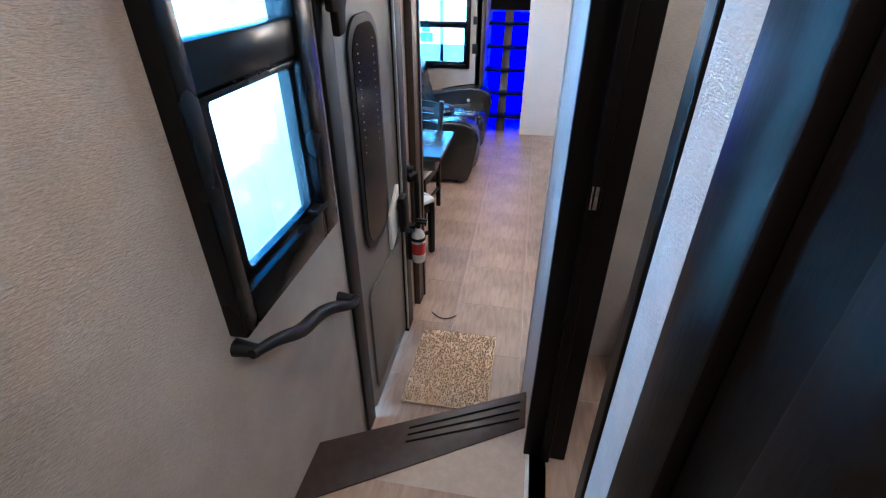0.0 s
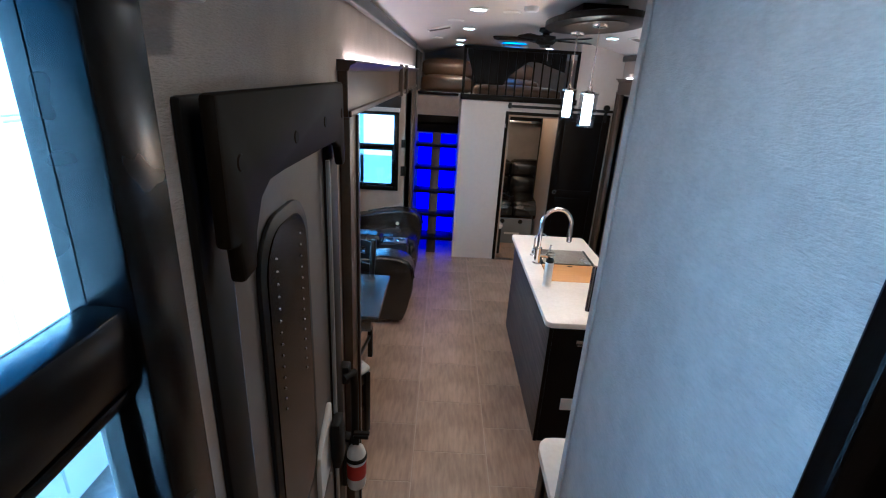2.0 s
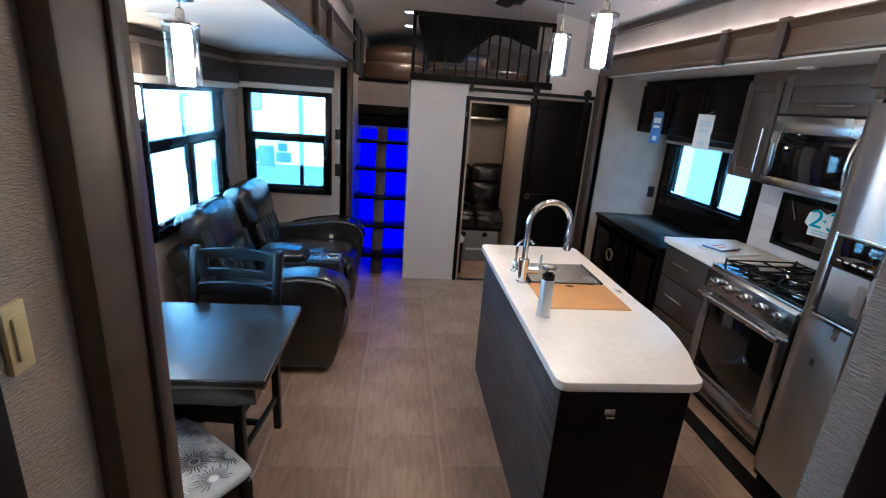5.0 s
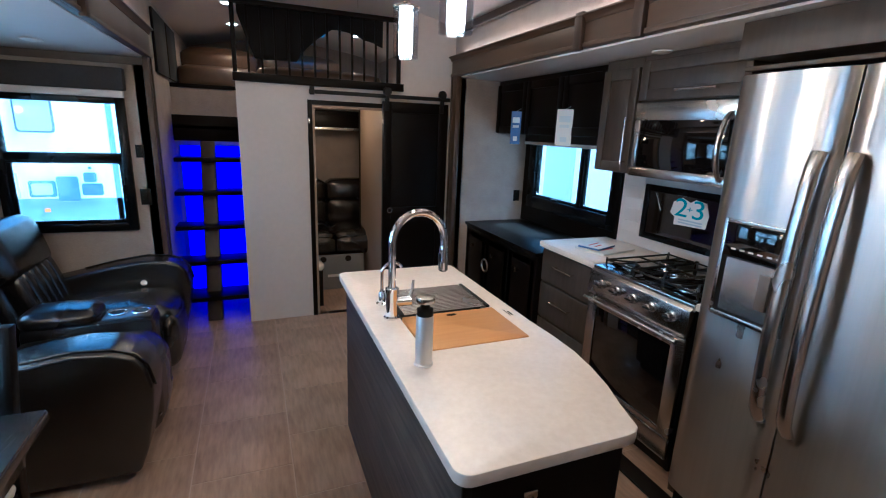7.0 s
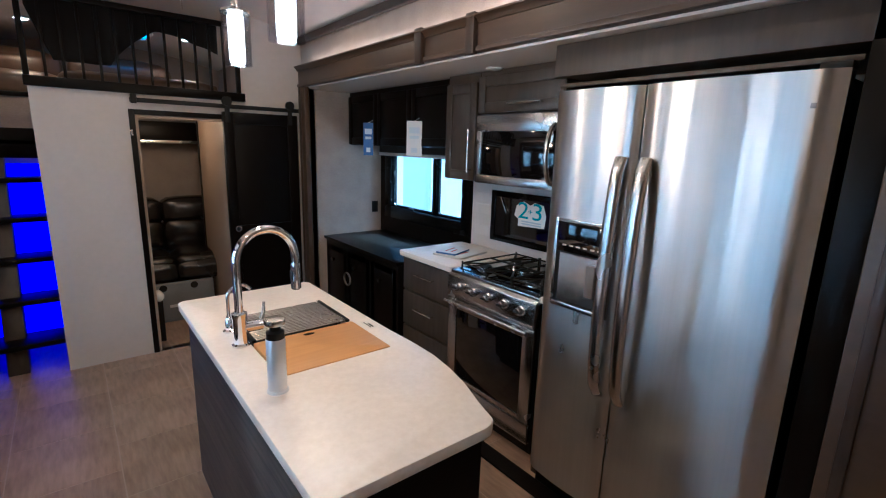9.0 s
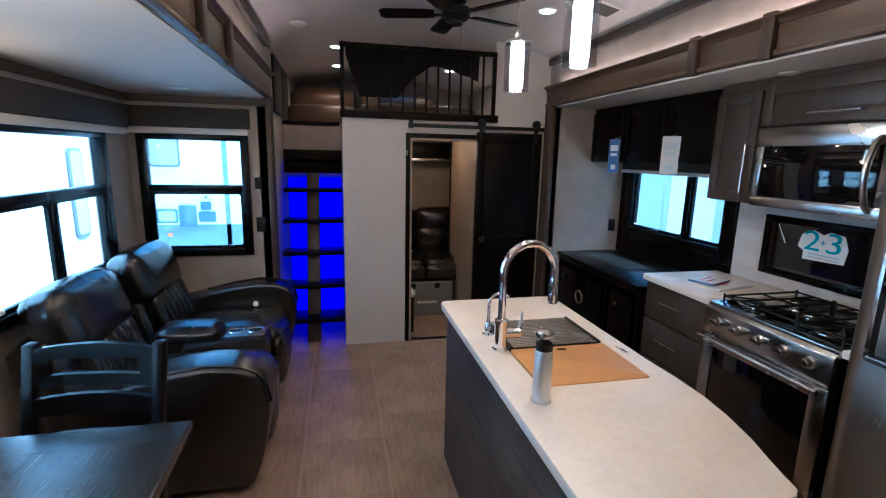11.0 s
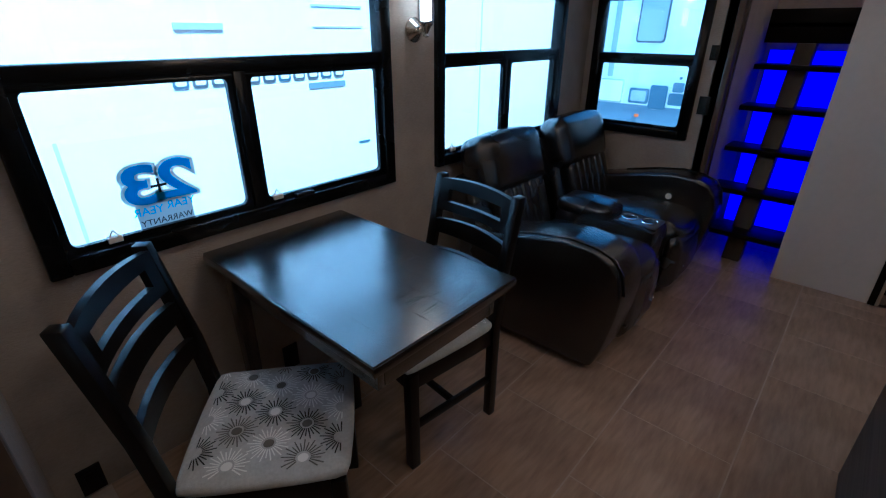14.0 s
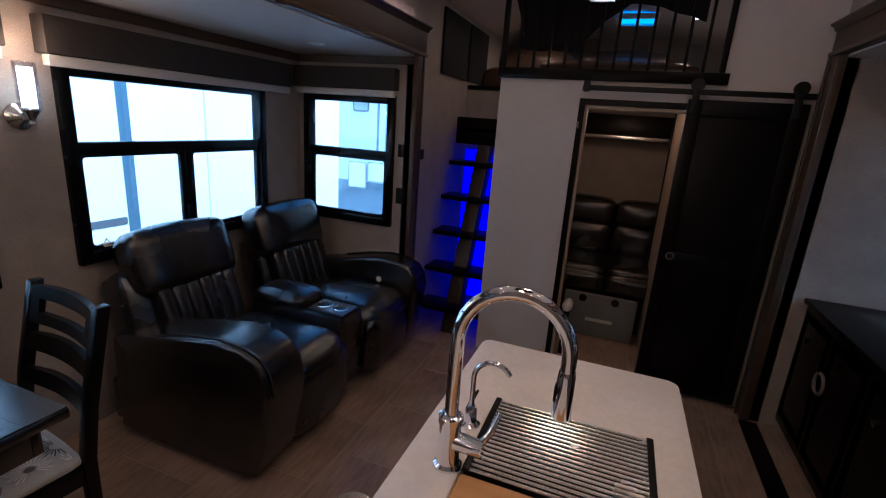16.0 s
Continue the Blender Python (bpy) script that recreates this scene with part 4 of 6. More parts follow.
MOTIFS = (mat("white_thread", (0.82, 0.82, 0.80), 0.9), mat("black_thread", (0.02, 0.022, 0.025), 0.9), mat("grey_thread", (0.13, 0.125, 0.12), 0.9))


from mathutils.bvhtree import BVHTree


def dining_chair():
    ob = thing("dining_chair", "black wooden ladder-back dining chair with a starburst-patterned seat", "chair", "dining chairs")
    w, dpt = 0.22, 0.225
    for sx in (-1, 1):
        pts = [(sx * (w - 0.018), -dpt + 0.02, 0.0), (sx * (w - 0.018), -dpt + 0.02, 0.44), (sx * (w - 0.018), -dpt - 0.005, 0.62), (sx * (w - 0.018), -dpt - 0.075, 0.94)]
        post = bmesh.new()
        rows = []
        for i, p in enumerate(pts):
            h = 0.02 if i else 0.017
            rows.append([post.verts.new((p[0] + dx * 0.018, p[1] + dy * h, p[2])) for dx, dy in ((-1, -1), (1, -1), (1, 1), (-1, 1))])
        for p, q in zip(rows, rows[1:]):
            for k in range(4):
                post.faces.new((p[k], p[(k + 1) % 4], q[(k + 1) % 4], q[k]))
        post.faces.new(rows[0][::-1])
        post.faces.new(rows[-1])
        bmesh.ops.bevel(post, geom=post.edges[:], offset=0.004, segments=2, affect="EDGES", profile=0.5)
        part("back_post", post, CHAIR_WOOD, ob)
        part("leg", bbox(sx * (w - 0.02) - 0.02, sx * (w - 0.02) + 0.02, dpt - 0.045, dpt - 0.005, 0.0, 0.43, bevel=0.005), CHAIR_WOOD, ob)
        part("side_rail", bbox(sx * (w - 0.02) - 0.011, sx * (w - 0.02) + 0.011, -dpt + 0.03, dpt - 0.03, 0.36, 0.43, bevel=0.003), CHAIR_WOOD, ob)
        part("side_stretcher", bbox(sx * (w - 0.02) - 0.009, sx * (w - 0.02) + 0.009, -dpt + 0.03, dpt - 0.03, 0.17, 0.20, bevel=0.003), CHAIR_WOOD, ob)
    part("front_rail", bbox(-w + 0.03, w - 0.03, dpt - 0.035, dpt - 0.012, 0.36, 0.43, bevel=0.003), CHAIR_WOOD, ob)
    part("stretcher", bbox(-w + 0.03, w - 0.03, -0.01, 0.01, 0.172, 0.198, bevel=0.003), CHAIR_WOOD, ob)

    def slat(z0, z1, slot=None):
        """A curved back rail between the posts, with a slot through it if asked."""
        bm = bmesh.new()
        us = [-1, -0.75, -0.5, -0.25, 0, 0.25, 0.5, 0.75, 1]
        zs = [z0, z1] if not slot else [z0, slot[0], slot[1], z1]
        def yb(u, z):
            lean = 0 if z < 0.62 else (z - 0.62) / 0.32
            return -dpt + 0.02 - 0.025 * min(1, max(0, (z - 0.44) / 0.18)) - 0.060 * lean - 0.022 * (1 - u * u)
        g = {}
        for i, u in enumerate(us):
            for j, z in enumerate(zs):
                for s, o in ((0, -0.010), (1, 0.010)):
                    g[i, j, s] = bm.verts.new((u * (w - 0.03), yb(u, z) + o, z + (0.012 * (1 - u * u) if j == len(zs) - 1 else 0)))
        def hole(i, j):
            return slot and j == 1 and 1 <= i <= 6
        for i in range(8):
            for j in range(len(zs) - 1):
                if hole(i, j):
                    continue
                for s, flip in ((0, False), (1, True)):
                    q = [g[i, j, s], g[i + 1, j, s], g[i + 1, j + 1, s], g[i, j + 1, s]]
                    bm.faces.new(q[::-1] if flip else q)
                edges = (((i, j), (i + 1, j), j == 0 or hole(i, j - 1)), ((i, j + 1), (i + 1, j + 1), j == len(zs) - 2 or hole(i, j + 1)),
                         ((i, j), (i, j + 1), i == 0 or hole(i - 1, j)), ((i + 1, j), (i + 1, j + 1), i == 7 or hole(i + 1, j)))
                for A, B, go in edges:
                    if go:
                        bm.faces.new((g[(*A, 0)], g[(*B, 0)], g[(*B, 1)], g[(*A, 1)]))
        bmesh.ops.recalc_face_normals(bm, faces=bm.faces[:])
        part("back_rail", bm, CHAIR_WOOD, ob)

    slat(0.80, 0.925, (0.836, 0.888))
    slat(0.705, 0.76)
    slat(0.585, 0.635)
    seat = part("seat", cushion(-w + 0.002, w - 0.002, -dpt + 0.035, dpt + 0.005, 0.43, 0.475, 0.022, 0.010, 11, 0.5, 0.001), FABRIC, ob, "grey fabric seat with starbursts")
    bms = [bmesh.new() for _ in MOTIFS]
    skin = BVHTree.FromPolygons([v.co.copy() for v in seat.data.vertices], [tuple(p.vertices) for p in seat.data.polygons])
    rnd = random.Random(8)
    spots = []
    for r in range(5):
        for c in range(5):
            spots.append((-0.22 + 0.112 * c + (0.056 if r % 2 else 0), -0.165 + 0.093 * r))
    for k, (cx, cy) in enumerate(spots):
        bm = bms[(0, 1, 0, 1, 2)[(k % 5 + 2 * (k // 5)) % 5]]
        R = 0.056
        for i in range(26):
            a = 2 * math.pi * i / 26
            r0, r1 = 0.019, R * (1 if i % 2 else 0.82)
            quad = []
            for rr, s in ((r0, -1), (r0, 1), (r1, 1), (r1, -1)):
                x, y = cx + rr * math.cos(a) - s * 0.0017 * math.sin(a), cy + rr * math.sin(a) + s * 0.0017 * math.cos(a)
                if abs(x) > w - 0.016 or not (-dpt + 0.05 < y < dpt - 0.012):
                    quad = None
                    break
                quad.append((x, y, skin.ray_cast(Vector((x, y, 1)), Vector((0, 0, -1)))[0].z + 0.002))
            if quad:
                bm.faces.new([bm.verts.new(p) for p in quad])
        if abs(cx) < w - 0.03 and -dpt + 0.06 < cy < dpt - 0.02:
            zc = skin.ray_cast(Vector((cx, cy, 1)), Vector((0, 0, -1)))[0].z + 0.0014
            bmesh.ops.create_circle(bms[2 * (k % 2)], cap_ends=True, segments=14, radius=0.014, matrix=Matrix.Translation((cx, cy, zc)))
    for bm, m in zip(bms, MOTIFS):
        part("motif", bm, m, seat, "", False)["kind"] = "stuff"
    return ob


chair = dining_chair()
chair.matrix_world = pose(-0.425, 4.485, 0, 0, 0, 173.5)
copy_thing(chair, pose(-0.385, 3.83, 0, 0, 0, -39))


# ---- lamps ----
def pendant(place, top, label, watts):
    x, y, z = place
    ob = thing("pendant_lamp", label, "pendant lamp", "pendant lamps", (x, y, z))
    sh = part("shade", lathe([(0.0525, 0.0), (0.0535, 0.19), (0.0505, 0.19), (0.0495, 0.004), (0.002, 0.003), (0.002, 0.0)], 30), CLEAR, ob, "clear glass cylinder shade")
    sh.visible_shadow = False
    part("diffuser", lathe([(0.001, 0.012), (0.026, 0.012), (0.028, 0.03), (0.028, 0.175), (0.025, 0.185), (0.001, 0.186)], 24), LAMP_GLOW, ob, "glowing frosted inner tube")
    part("cap", lathe([(0.054, 0.188), (0.055, 0.196), (0.04, 0.202), (0.014, 0.21), (0.012, 0.235), (0.005, 0.24)], 24), NICKEL, ob, "brushed nickel cap")
    if top - z > 0.26:
        part("rod", bar([(0, 0, 0.235), (0, 0, top - z)], 0.004, 8), NICKEL, ob)
    part("canopy", lathe([(0.045, top - z - 0.012), (0.042, top - z - 0.024), (0.012, top - z - 0.03)][::-1] + [(0.045, top - z)], 22), NICKEL, ob)
    return bulb("pendant_bulb", (x, y, z - 0.06), watts, WARM, 0.04)


pendant((-0.315, 4.19, 1.665), 1.95, "clear glass pendant lamp with glowing tube over the table", 1.3)
pendant((-0.655, 4.22, 1.665), 1.95, "clear glass pendant lamp with glowing tube over the table", 1.3)
pendant((1.155, 5.043, 1.855), 2.43, "clear glass pendant lamp hanging over the kitchen island", 2.6)
pendant((1.132, 4.46, 1.855), 2.43, "clear glass pendant lamp hanging over the kitchen island", 2.6)

ob = thing("wall_sconce", "brushed nickel wall sconce with a glowing glass tube", "sconce")
part("backplate", lathe([(0.052, 0), (0.052, 0.008), (0.04, 0.018), (0.02, 0.034), (0.012, 0.04)], 26), NICKEL, ob).matrix_local = pose(XW, 5.048, 1.47, 0, 90, 0)
part("stem", bar([(XW + 0.03, 5.048, 1.47), (XW + 0.075, 5.048, 1.468), (XW + 0.078, 5.048, 1.50)], 0.009, 10), NICKEL, ob)
part("finial", lathe([(0.004, -0.04), (0.014, -0.034), (0.008, -0.024), (0.015, -0.012), (0.02, 0.0), (0.03, 0.012), (0.032, 0.02)], 18, (XW + 0.078, 5.048, 1.48)), NICKEL, ob)
o = part("shade", lathe([(0.037, 0.0), (0.037, 0.175), (0.034, 0.175), (0.034, 0.0)], 26, (XW + 0.078, 5.048, 1.50)), CLEAR, ob, "clear glass tube")
o.visible_shadow = False
part("diffuser", lathe([(0.001, 0.0), (0.024, 0.002), (0.024, 0.15), (0.001, 0.152)], 20, (XW + 0.078, 5.048, 1.505)), LAMP_GLOW, ob)
bulb("sconce_bulb", (XW + 0.10, 5.048, 1.74), 0.9, WARM, 0.03)


def downlight(x, y, lit=True, watts=2.8):
    z = ceil_z(x)
    # the label also covers four unseen lamps added for brightness
    ob = thing("downlight", "round white recessed ceiling downlight, lit" if lit else "round white ceiling speaker", "downlight", "ceiling downlights", (x, y, z))
    part("bezel", lathe([(0.062, -0.003), (0.062, -0.008), (0.052, -0.014), (0.045, -0.01)], 28), WHITE_PLASTIC, ob)
    part("lens", lathe([(0.001, -0.0165), (0.04, -0.016), (0.045, -0.012)], 24), LAMP_GLOW if lit else CEILING, ob)
    if lit:
        downward("downlight_bulb", (x, y, z - 0.03), watts, WARM)


# the last two are unseen, added to light the near end
for x, y in ((0.45, 4.68), (0.45, 6.0), (0.42, 7.47), (0.43, 8.37), (1.66, 4.69), (1.70, 6.0), (1.62, 8.3), (0.5, 3.4), (1.55, 3.5)):
    downlight(x, y)
# two unseen hallway lamps, added only to brighten the hall walls
downlight(0.28, 0.75, True, 4.4)
downlight(0.28, 1.95, True, 0.75)
for x, y in ((0.69, 4.98), (0.32, 5.19), (0.17, 6.62)):
    downlight(x, y, False)
for x, y in ((-0.62, 4.75), (-0.5, 6.3)):
    ob = thing("ceiling_speaker", "flat round white fitting in the slide-out ceiling", "fitting", "", (x, y, 1.95))
    part("bezel", lathe([(0.05, 0), (0.05, -0.006), (0.03, -0.012), (0.001, -0.012)], 24), WHITE_PLASTIC, ob)
for x, y in ((2.45, 4.95),):
    ob = thing("ceiling_speaker", "flat round white fitting in the slide-out ceiling", "fitting", "", (x, y, 1.99))
    part("bezel", lathe([(0.05, 0), (0.05, -0.006), (0.03, -0.012), (0.001, -0.012)], 24), WHITE_PLASTIC, ob)


def vent(x, y, w, d):
    slope = math.degrees(math.atan(-2 * 0.15 * (x - 1.04) / 1.125 ** 2))
    ob = tagged(new("ceiling_vent"), "white slotted air vent in the ceiling", "vent", "ceiling vents")
    ob.matrix_world = pose(x, y, ceil_z(x), 0, -slope, 0)
    part("frame", boxes((-w, w, -d, -d + 0.015, -0.012, 0), (-w, w, d - 0.015, d, -0.012, 0), (-w, -w + 0.015, -d + 0.015, d - 0.015, -0.012, 0), (w - 0.015, w, -d + 0.015, d - 0.015, -0.012, 0), bevel=0.002), WHITE_PLASTIC, ob)
    part("backing", bbox(-w + 0.015, w - 0.015, -d + 0.015, d - 0.015, -0.003, -0.001, bevel=0), BLACK_MATTE, ob)
    for k in range(6):
        yy = -d + 0.025 + (2 * d - 0.05) * k / 5
        part("slat", bbox(-w + 0.015, w - 0.015, yy - 0.005, yy + 0.005, -0.011, -0.004, bevel=0), GREY_PLASTIC, ob)


vent(0.86, 4.35, 0.075, 0.06)
vent(0.2, 5.7, 0.10, 0.09)
vent(1.9, 5.75, 0.12, 0.09)
ob = thing("smoke_detector", "small round white smoke detector on the ceiling", "detector", "", (0.78, 4.75, ceil_z(0.78)))
part("body", lathe([(0.045, 0), (0.045, -0.02), (0.035, -0.032), (0.001, -0.033)], 24), WHITE_PLASTIC, ob)

# the wooden pendant board above the island
ob = thing("pendant_board", "dark wooden oval board carrying the island pendant lamps", "ceiling board")
pts = [(1.16 + 0.27 * math.cos(2 * math.pi * i / 40), 4.72 + 0.60 * math.sin(2 * math.pi * i / 40)) for i in range(40)]
part("board", prism(pts, "z", 2.43, 2.465, 0.006), BLACK_WOOD, ob)
part("spacer", bbox(1.03, 1.29, 4.5, 4.95, 2.465, 2.53, bevel=0.004), BLACK_WOOD, ob)
pts2 = [(1.16 + 0.17 * math.cos(2 * math.pi * i / 36), 4.72 + 0.42 * math.sin(2 * math.pi * i / 36)) for i in range(36)]
part("inlay", prism(pts2, "z", 2.424, 2.43), DARK_WOOD, ob)

# ceiling fan
ob = thing("ceiling_fan", "black five-blade ceiling fan at rest", "ceiling fan", "", (1.14, 6.1, ceil_z(1.14)))
part("motor", lathe([(0.06, 0), (0.065, -0.03), (0.03, -0.045), (0.03, -0.06), (0.085, -0.065), (0.09, -0.115), (0.07, -0.135), (0.05, -0.14), (0.045, -0.16), (0.001, -0.165)], 28), BLACK_MATTE, ob)
for k in range(5):
    a = radians(72 * k + 20)
    m = Matrix.Rotation(a, 4, "Z") @ Matrix.Translation((0, 0, -0.095)) @ Matrix.Rotation(radians(10), 4, "X")
    bm = prism([(0.13, -0.045), (0.2, -0.055), (0.44, -0.06), (0.47, -0.04), (0.47, 0.04), (0.44, 0.06), (0.2, 0.055), (0.13, 0.045)], "z", -0.004, 0.004, 0.002)
    bmesh.ops.transform(bm, matrix=m, verts=bm.verts[:])
    blade = part("blade", bm, BLACK_WOOD, ob)
    bm = bbox(0.07, 0.16, -0.012, 0.012, -0.01, -0.004, bevel=0.002)
    bmesh.ops.transform(bm, matrix=m, verts=bm.verts[:])
    part("blade_iron", bm, BLACK_MATTE, blade)
part("pull_chain", bar([(0.04, 0.02, -0.15), (0.042, 0.02, -0.27)], 0.0018, 6), NICKEL, ob)
# ---- kitchen island ----
ZI = 0.862
ob = thing("kitchen_island", "charcoal wood-grained kitchen island cabinet", "kitchen island")
part("body", bbox(0.955, 1.40, 3.86, 5.27, 0.09, ZI - 0.035, bevel=0.003), BLACK_WOOD, ob)
part("side_panel", bbox(0.94, 0.955, 3.85, 5.28, 0.0, ZI - 0.036, bevel=0.002), ISLAND_WOOD, ob, "charcoal wood-grained side panel")
part("end_panel", bbox(0.957, 1.40, 3.842, 3.858, 0.0, ZI - 0.036, bevel=0.002), BLACK_WOOD, ob)
part("corner_strip", bbox(0.938, 0.962, 3.838, 3.85, 0.0, ZI - 0.036, bevel=0.003), BLACK_WOOD, ob)
part("kick", bbox(1.0, 1.36, 3.9, 5.22, 0.0, 0.09, bevel=0), BLACK_MATTE, ob)
for k in range(3):
    d = part("door", bbox(1.402, 1.42, 3.88 + 0.47 * k, 4.33 + 0.47 * k, 0.11, ZI - 0.05, bevel=0.004), BLACK_WOOD, ob)
    bar_handle(d, (1.42, 4.28 + 0.47 * k, 0.55), (1.42, 4.28 + 0.47 * k, 0.68), (0.03, 0, 0))
hook = part("hook_plate", bbox(1.10, 1.14, 3.834, 3.842, 0.71, 0.735, bevel=0.002), STEEL, ob, "small steel catch")
part("hook_pin", bar([(1.105, 3.828, 0.705), (1.135, 3.828, 0.705)], 0.003, 6), STEEL, hook)
part("outlet", bbox(1.07, 1.17, 3.832, 3.842, 0.25, 0.33, bevel=0.003), WHITE_PLASTIC, ob, "pale outlet cover")


def island_top():
    ob = thing("island_worktop", "white quartz island worktop with rounded corners and bowed side", "worktop")
    def arc(cx, cy, r, a0, n=6):
        return [(cx + r * math.cos(radians(a0 + 90 * i / n)), cy + r * math.sin(radians(a0 + 90 * i / n))) for i in range(n + 1)]
    x0, y0, y1 = 0.905, 3.795, 5.30
    right = [(1.515, 4.5), (1.522, 4.35), (1.520, 4.22), (1.503, 4.11), (1.475, 4.0), (1.445, 3.92), (1.425, 3.86)]
    outline = arc(1.475, y1 - 0.035, 0.035, 0) + arc(x0 + 0.035, y1 - 0.035, 0.035, 90) + arc(x0 + 0.04, y0 + 0.04, 0.04, 180) + [(1.36, y0), (1.39, y0 + 0.005), (1.412, y0 + 0.022), (1.42, y0 + 0.045)] + right[::-1]
    sx0, sx1, sy0, sy1 = 1.035, 1.425, 4.365, 4.955
    # slab as strips round the sink cut-out
    bm = bmesh.new()
    vs = [bm.verts.new((x, y, 0)) for x, y in outline]
    hs = [bm.verts.new((x, y, 0)) for x, y in ((sx0, sy0), (sx1, sy0), (sx1, sy1), (sx0, sy1))]
    es = [bm.edges.new((vs[i], vs[(i + 1) % len(vs)])) for i in range(len(vs))] + [bm.edges.new((hs[i], hs[(i + 1) % 4])) for i in range(4)]
    bmesh.ops.triangle_fill(bm, use_beauty=True, edges=es)
    inside = [f for f in bm.faces if sx0 < f.calc_center_median().x < sx1 and sy0 < f.calc_center_median().y < sy1 and all(v in hs for v in f.verts)]
    if inside:
        bmesh.ops.delete(bm, geom=inside, context="FACES")
    top = bmesh.ops.extrude_face_region(bm, geom=bm.faces[:])["geom"]
    for v in top:
        if isinstance(v, bmesh.types.BMVert):
            v.co.z = 0.034
    bmesh.ops.recalc_face_normals(bm, faces=bm.faces[:])
    rim = [e for e in bm.edges if len(e.link_faces) == 2 and e.calc_face_angle(0) > 0.7]
    bmesh.ops.bevel(bm, geom=rim, offset=0.004, segments=2, affect="EDGES", profile=0.5)
    bmesh.ops.translate(bm, vec=(0, 0, ZI - 0.034), verts=bm.verts[:])
    part("slab", bm, QUARTZ, ob)
    return ob


island_top()
ob = thing("kitchen_sink", "stainless steel undermount sink in the island", "sink")
part("basin", boxes((1.02, 1.035, 4.35, 4.97, 0.66, ZI - 0.036), (1.425, 1.44, 4.35, 4.97, 0.66, ZI - 0.036), (1.035, 1.425, 4.35, 4.365, 0.66, ZI - 0.036), (1.035, 1.425, 4.955, 4.97, 0.66, ZI - 0.036), (1.02, 1.44, 4.35, 4.97, 0.645, 0.66)), STEEL, ob)
ob = thing("cutting_board", "bamboo cutting board fitted over half the sink", "cutting board")
bm = prism(round_rect(1.04, 1.43, 4.362, 4.655, 0.006), "z", ZI - 0.012, ZI + 0.004, 0.002)
part("board", bm, BAMBOO, ob)
part("finger_hole", prism([(1.235 + 0.022 * math.cos(a), 4.625 + 0.010 * math.sin(a)) for a in np.linspace(0, 2 * math.pi, 18, endpoint=False)], "z", ZI + 0.004, ZI + 0.0046), BLACK_WOOD, ob, "dark oval finger hole")
ob = thing("drying_rack", "roll-up steel drying rack lying over the sink", "drying rack")
for k in range(19):
    y = 4.672 + 0.0152 * k
    part("bar", bar([(1.045, y, ZI + 0.005), (1.415, y, ZI + 0.005)], 0.0045, 8), STEEL, ob)
for x in (1.038, 1.408):
    part("grip", bbox(x, x + 0.016, 4.662, 4.955, ZI + 0.0005, ZI + 0.011, bevel=0.003), BLACK_MATTE, ob, "black rubber end strip")

ob = thing("kitchen_faucet", "polished chrome gooseneck pull-down kitchen faucet", "faucet", "", (1.004, 4.672, ZI))
part("base", lathe([(0.031, 0.0), (0.031, 0.006), (0.025, 0.012), (0.024, 0.03), (0.024, 0.1), (0.026, 0.105), (0.026, 0.12), (0.017, 0.125)], 26), CHROME, ob)
arc = [(0, 0, 0.12), (0, 0, 0.295)] + [(0.107 - 0.107 * math.cos(a), 0.02 * (1 - math.cos(a)) / 2, 0.295 + 0.112 * math.sin(a)) for a in np.linspace(0.15, math.pi, 18)] + [(0.214, 0.02, 0.27)]
part("neck", bar(arc, 0.0145, 16), CHROME, ob)
part("spray_head", lathe([(0.0155, 0.0), (0.017, -0.01), (0.0185, -0.07), (0.019, -0.098), (0.014, -0.103), (0.001, -0.103)], 22, (0.214, 0.02, 0.27)), CHROME, ob)
part("spray_button", bbox(0.195, 0.201, 0.008, 0.032, 0.205, 0.24, bevel=0.003), BLACK_MATTE, ob)
part("valve", cylinder((0.015, -0.002, 0.065), (0.075, -0.006, 0.065), 0.02, 0.018, 20), CHROME, ob)
part("lever", bar([(0.065, -0.004, 0.07), (0.085, 0.01, 0.10), (0.095, 0.03, 0.135)], [0.008, 0.007, 0.005], 10), CHROME, ob)
ob = thing("filter_tap", "small chrome drinking-water tap on the island", "tap", "", (1.005, 4.825, ZI))
part("base", lathe([(0.025, 0), (0.025, 0.005), (0.016, 0.012), (0.014, 0.045), (0.009, 0.055)], 20), CHROME, ob)
part("spout", bar([(0, 0, 0.05), (0, 0, 0.13)] + [(0.045 - 0.045 * math.cos(a), 0, 0.13 + 0.045 * math.sin(a)) for a in np.linspace(0.2, 2.6, 12)], 0.0065, 12), CHROME, ob)
part("lever", bar([(-0.005, 0, 0.05), (0.008, 0.02, 0.085)], [0.006, 0.003], 8), BLACK_MATTE, ob)
ob = thing("soap_pump", "brushed aluminium pump bottle standing on the island", "pump bottle", "", (1.0, 4.29, ZI))
part("bottle", lathe([(0.001, 0), (0.031, 0.0), (0.031, 0.004), (0.027, 0.007), (0.027, 0.16), (0.025, 0.165), (0.02, 0.166)], 28), mat("brushed_aluminium", (0.74, 0.75, 0.77), 0.34, 0.6, grain=0.06), ob)
part("collar", lathe([(0.0255, 0.163), (0.0255, 0.183), (0.016, 0.188), (0.014, 0.20)], 24), BLACK_MATTE, ob, "black pump collar")
part("pump_cap", lathe([(0.006, 0.195), (0.012, 0.20), (0.027, 0.205), (0.03, 0.212), (0.028, 0.221), (0.001, 0.223)], 28), STEEL, ob, "steel pump cap")
ob = thing("paper_label", "small printed white label beside the sink", "label")
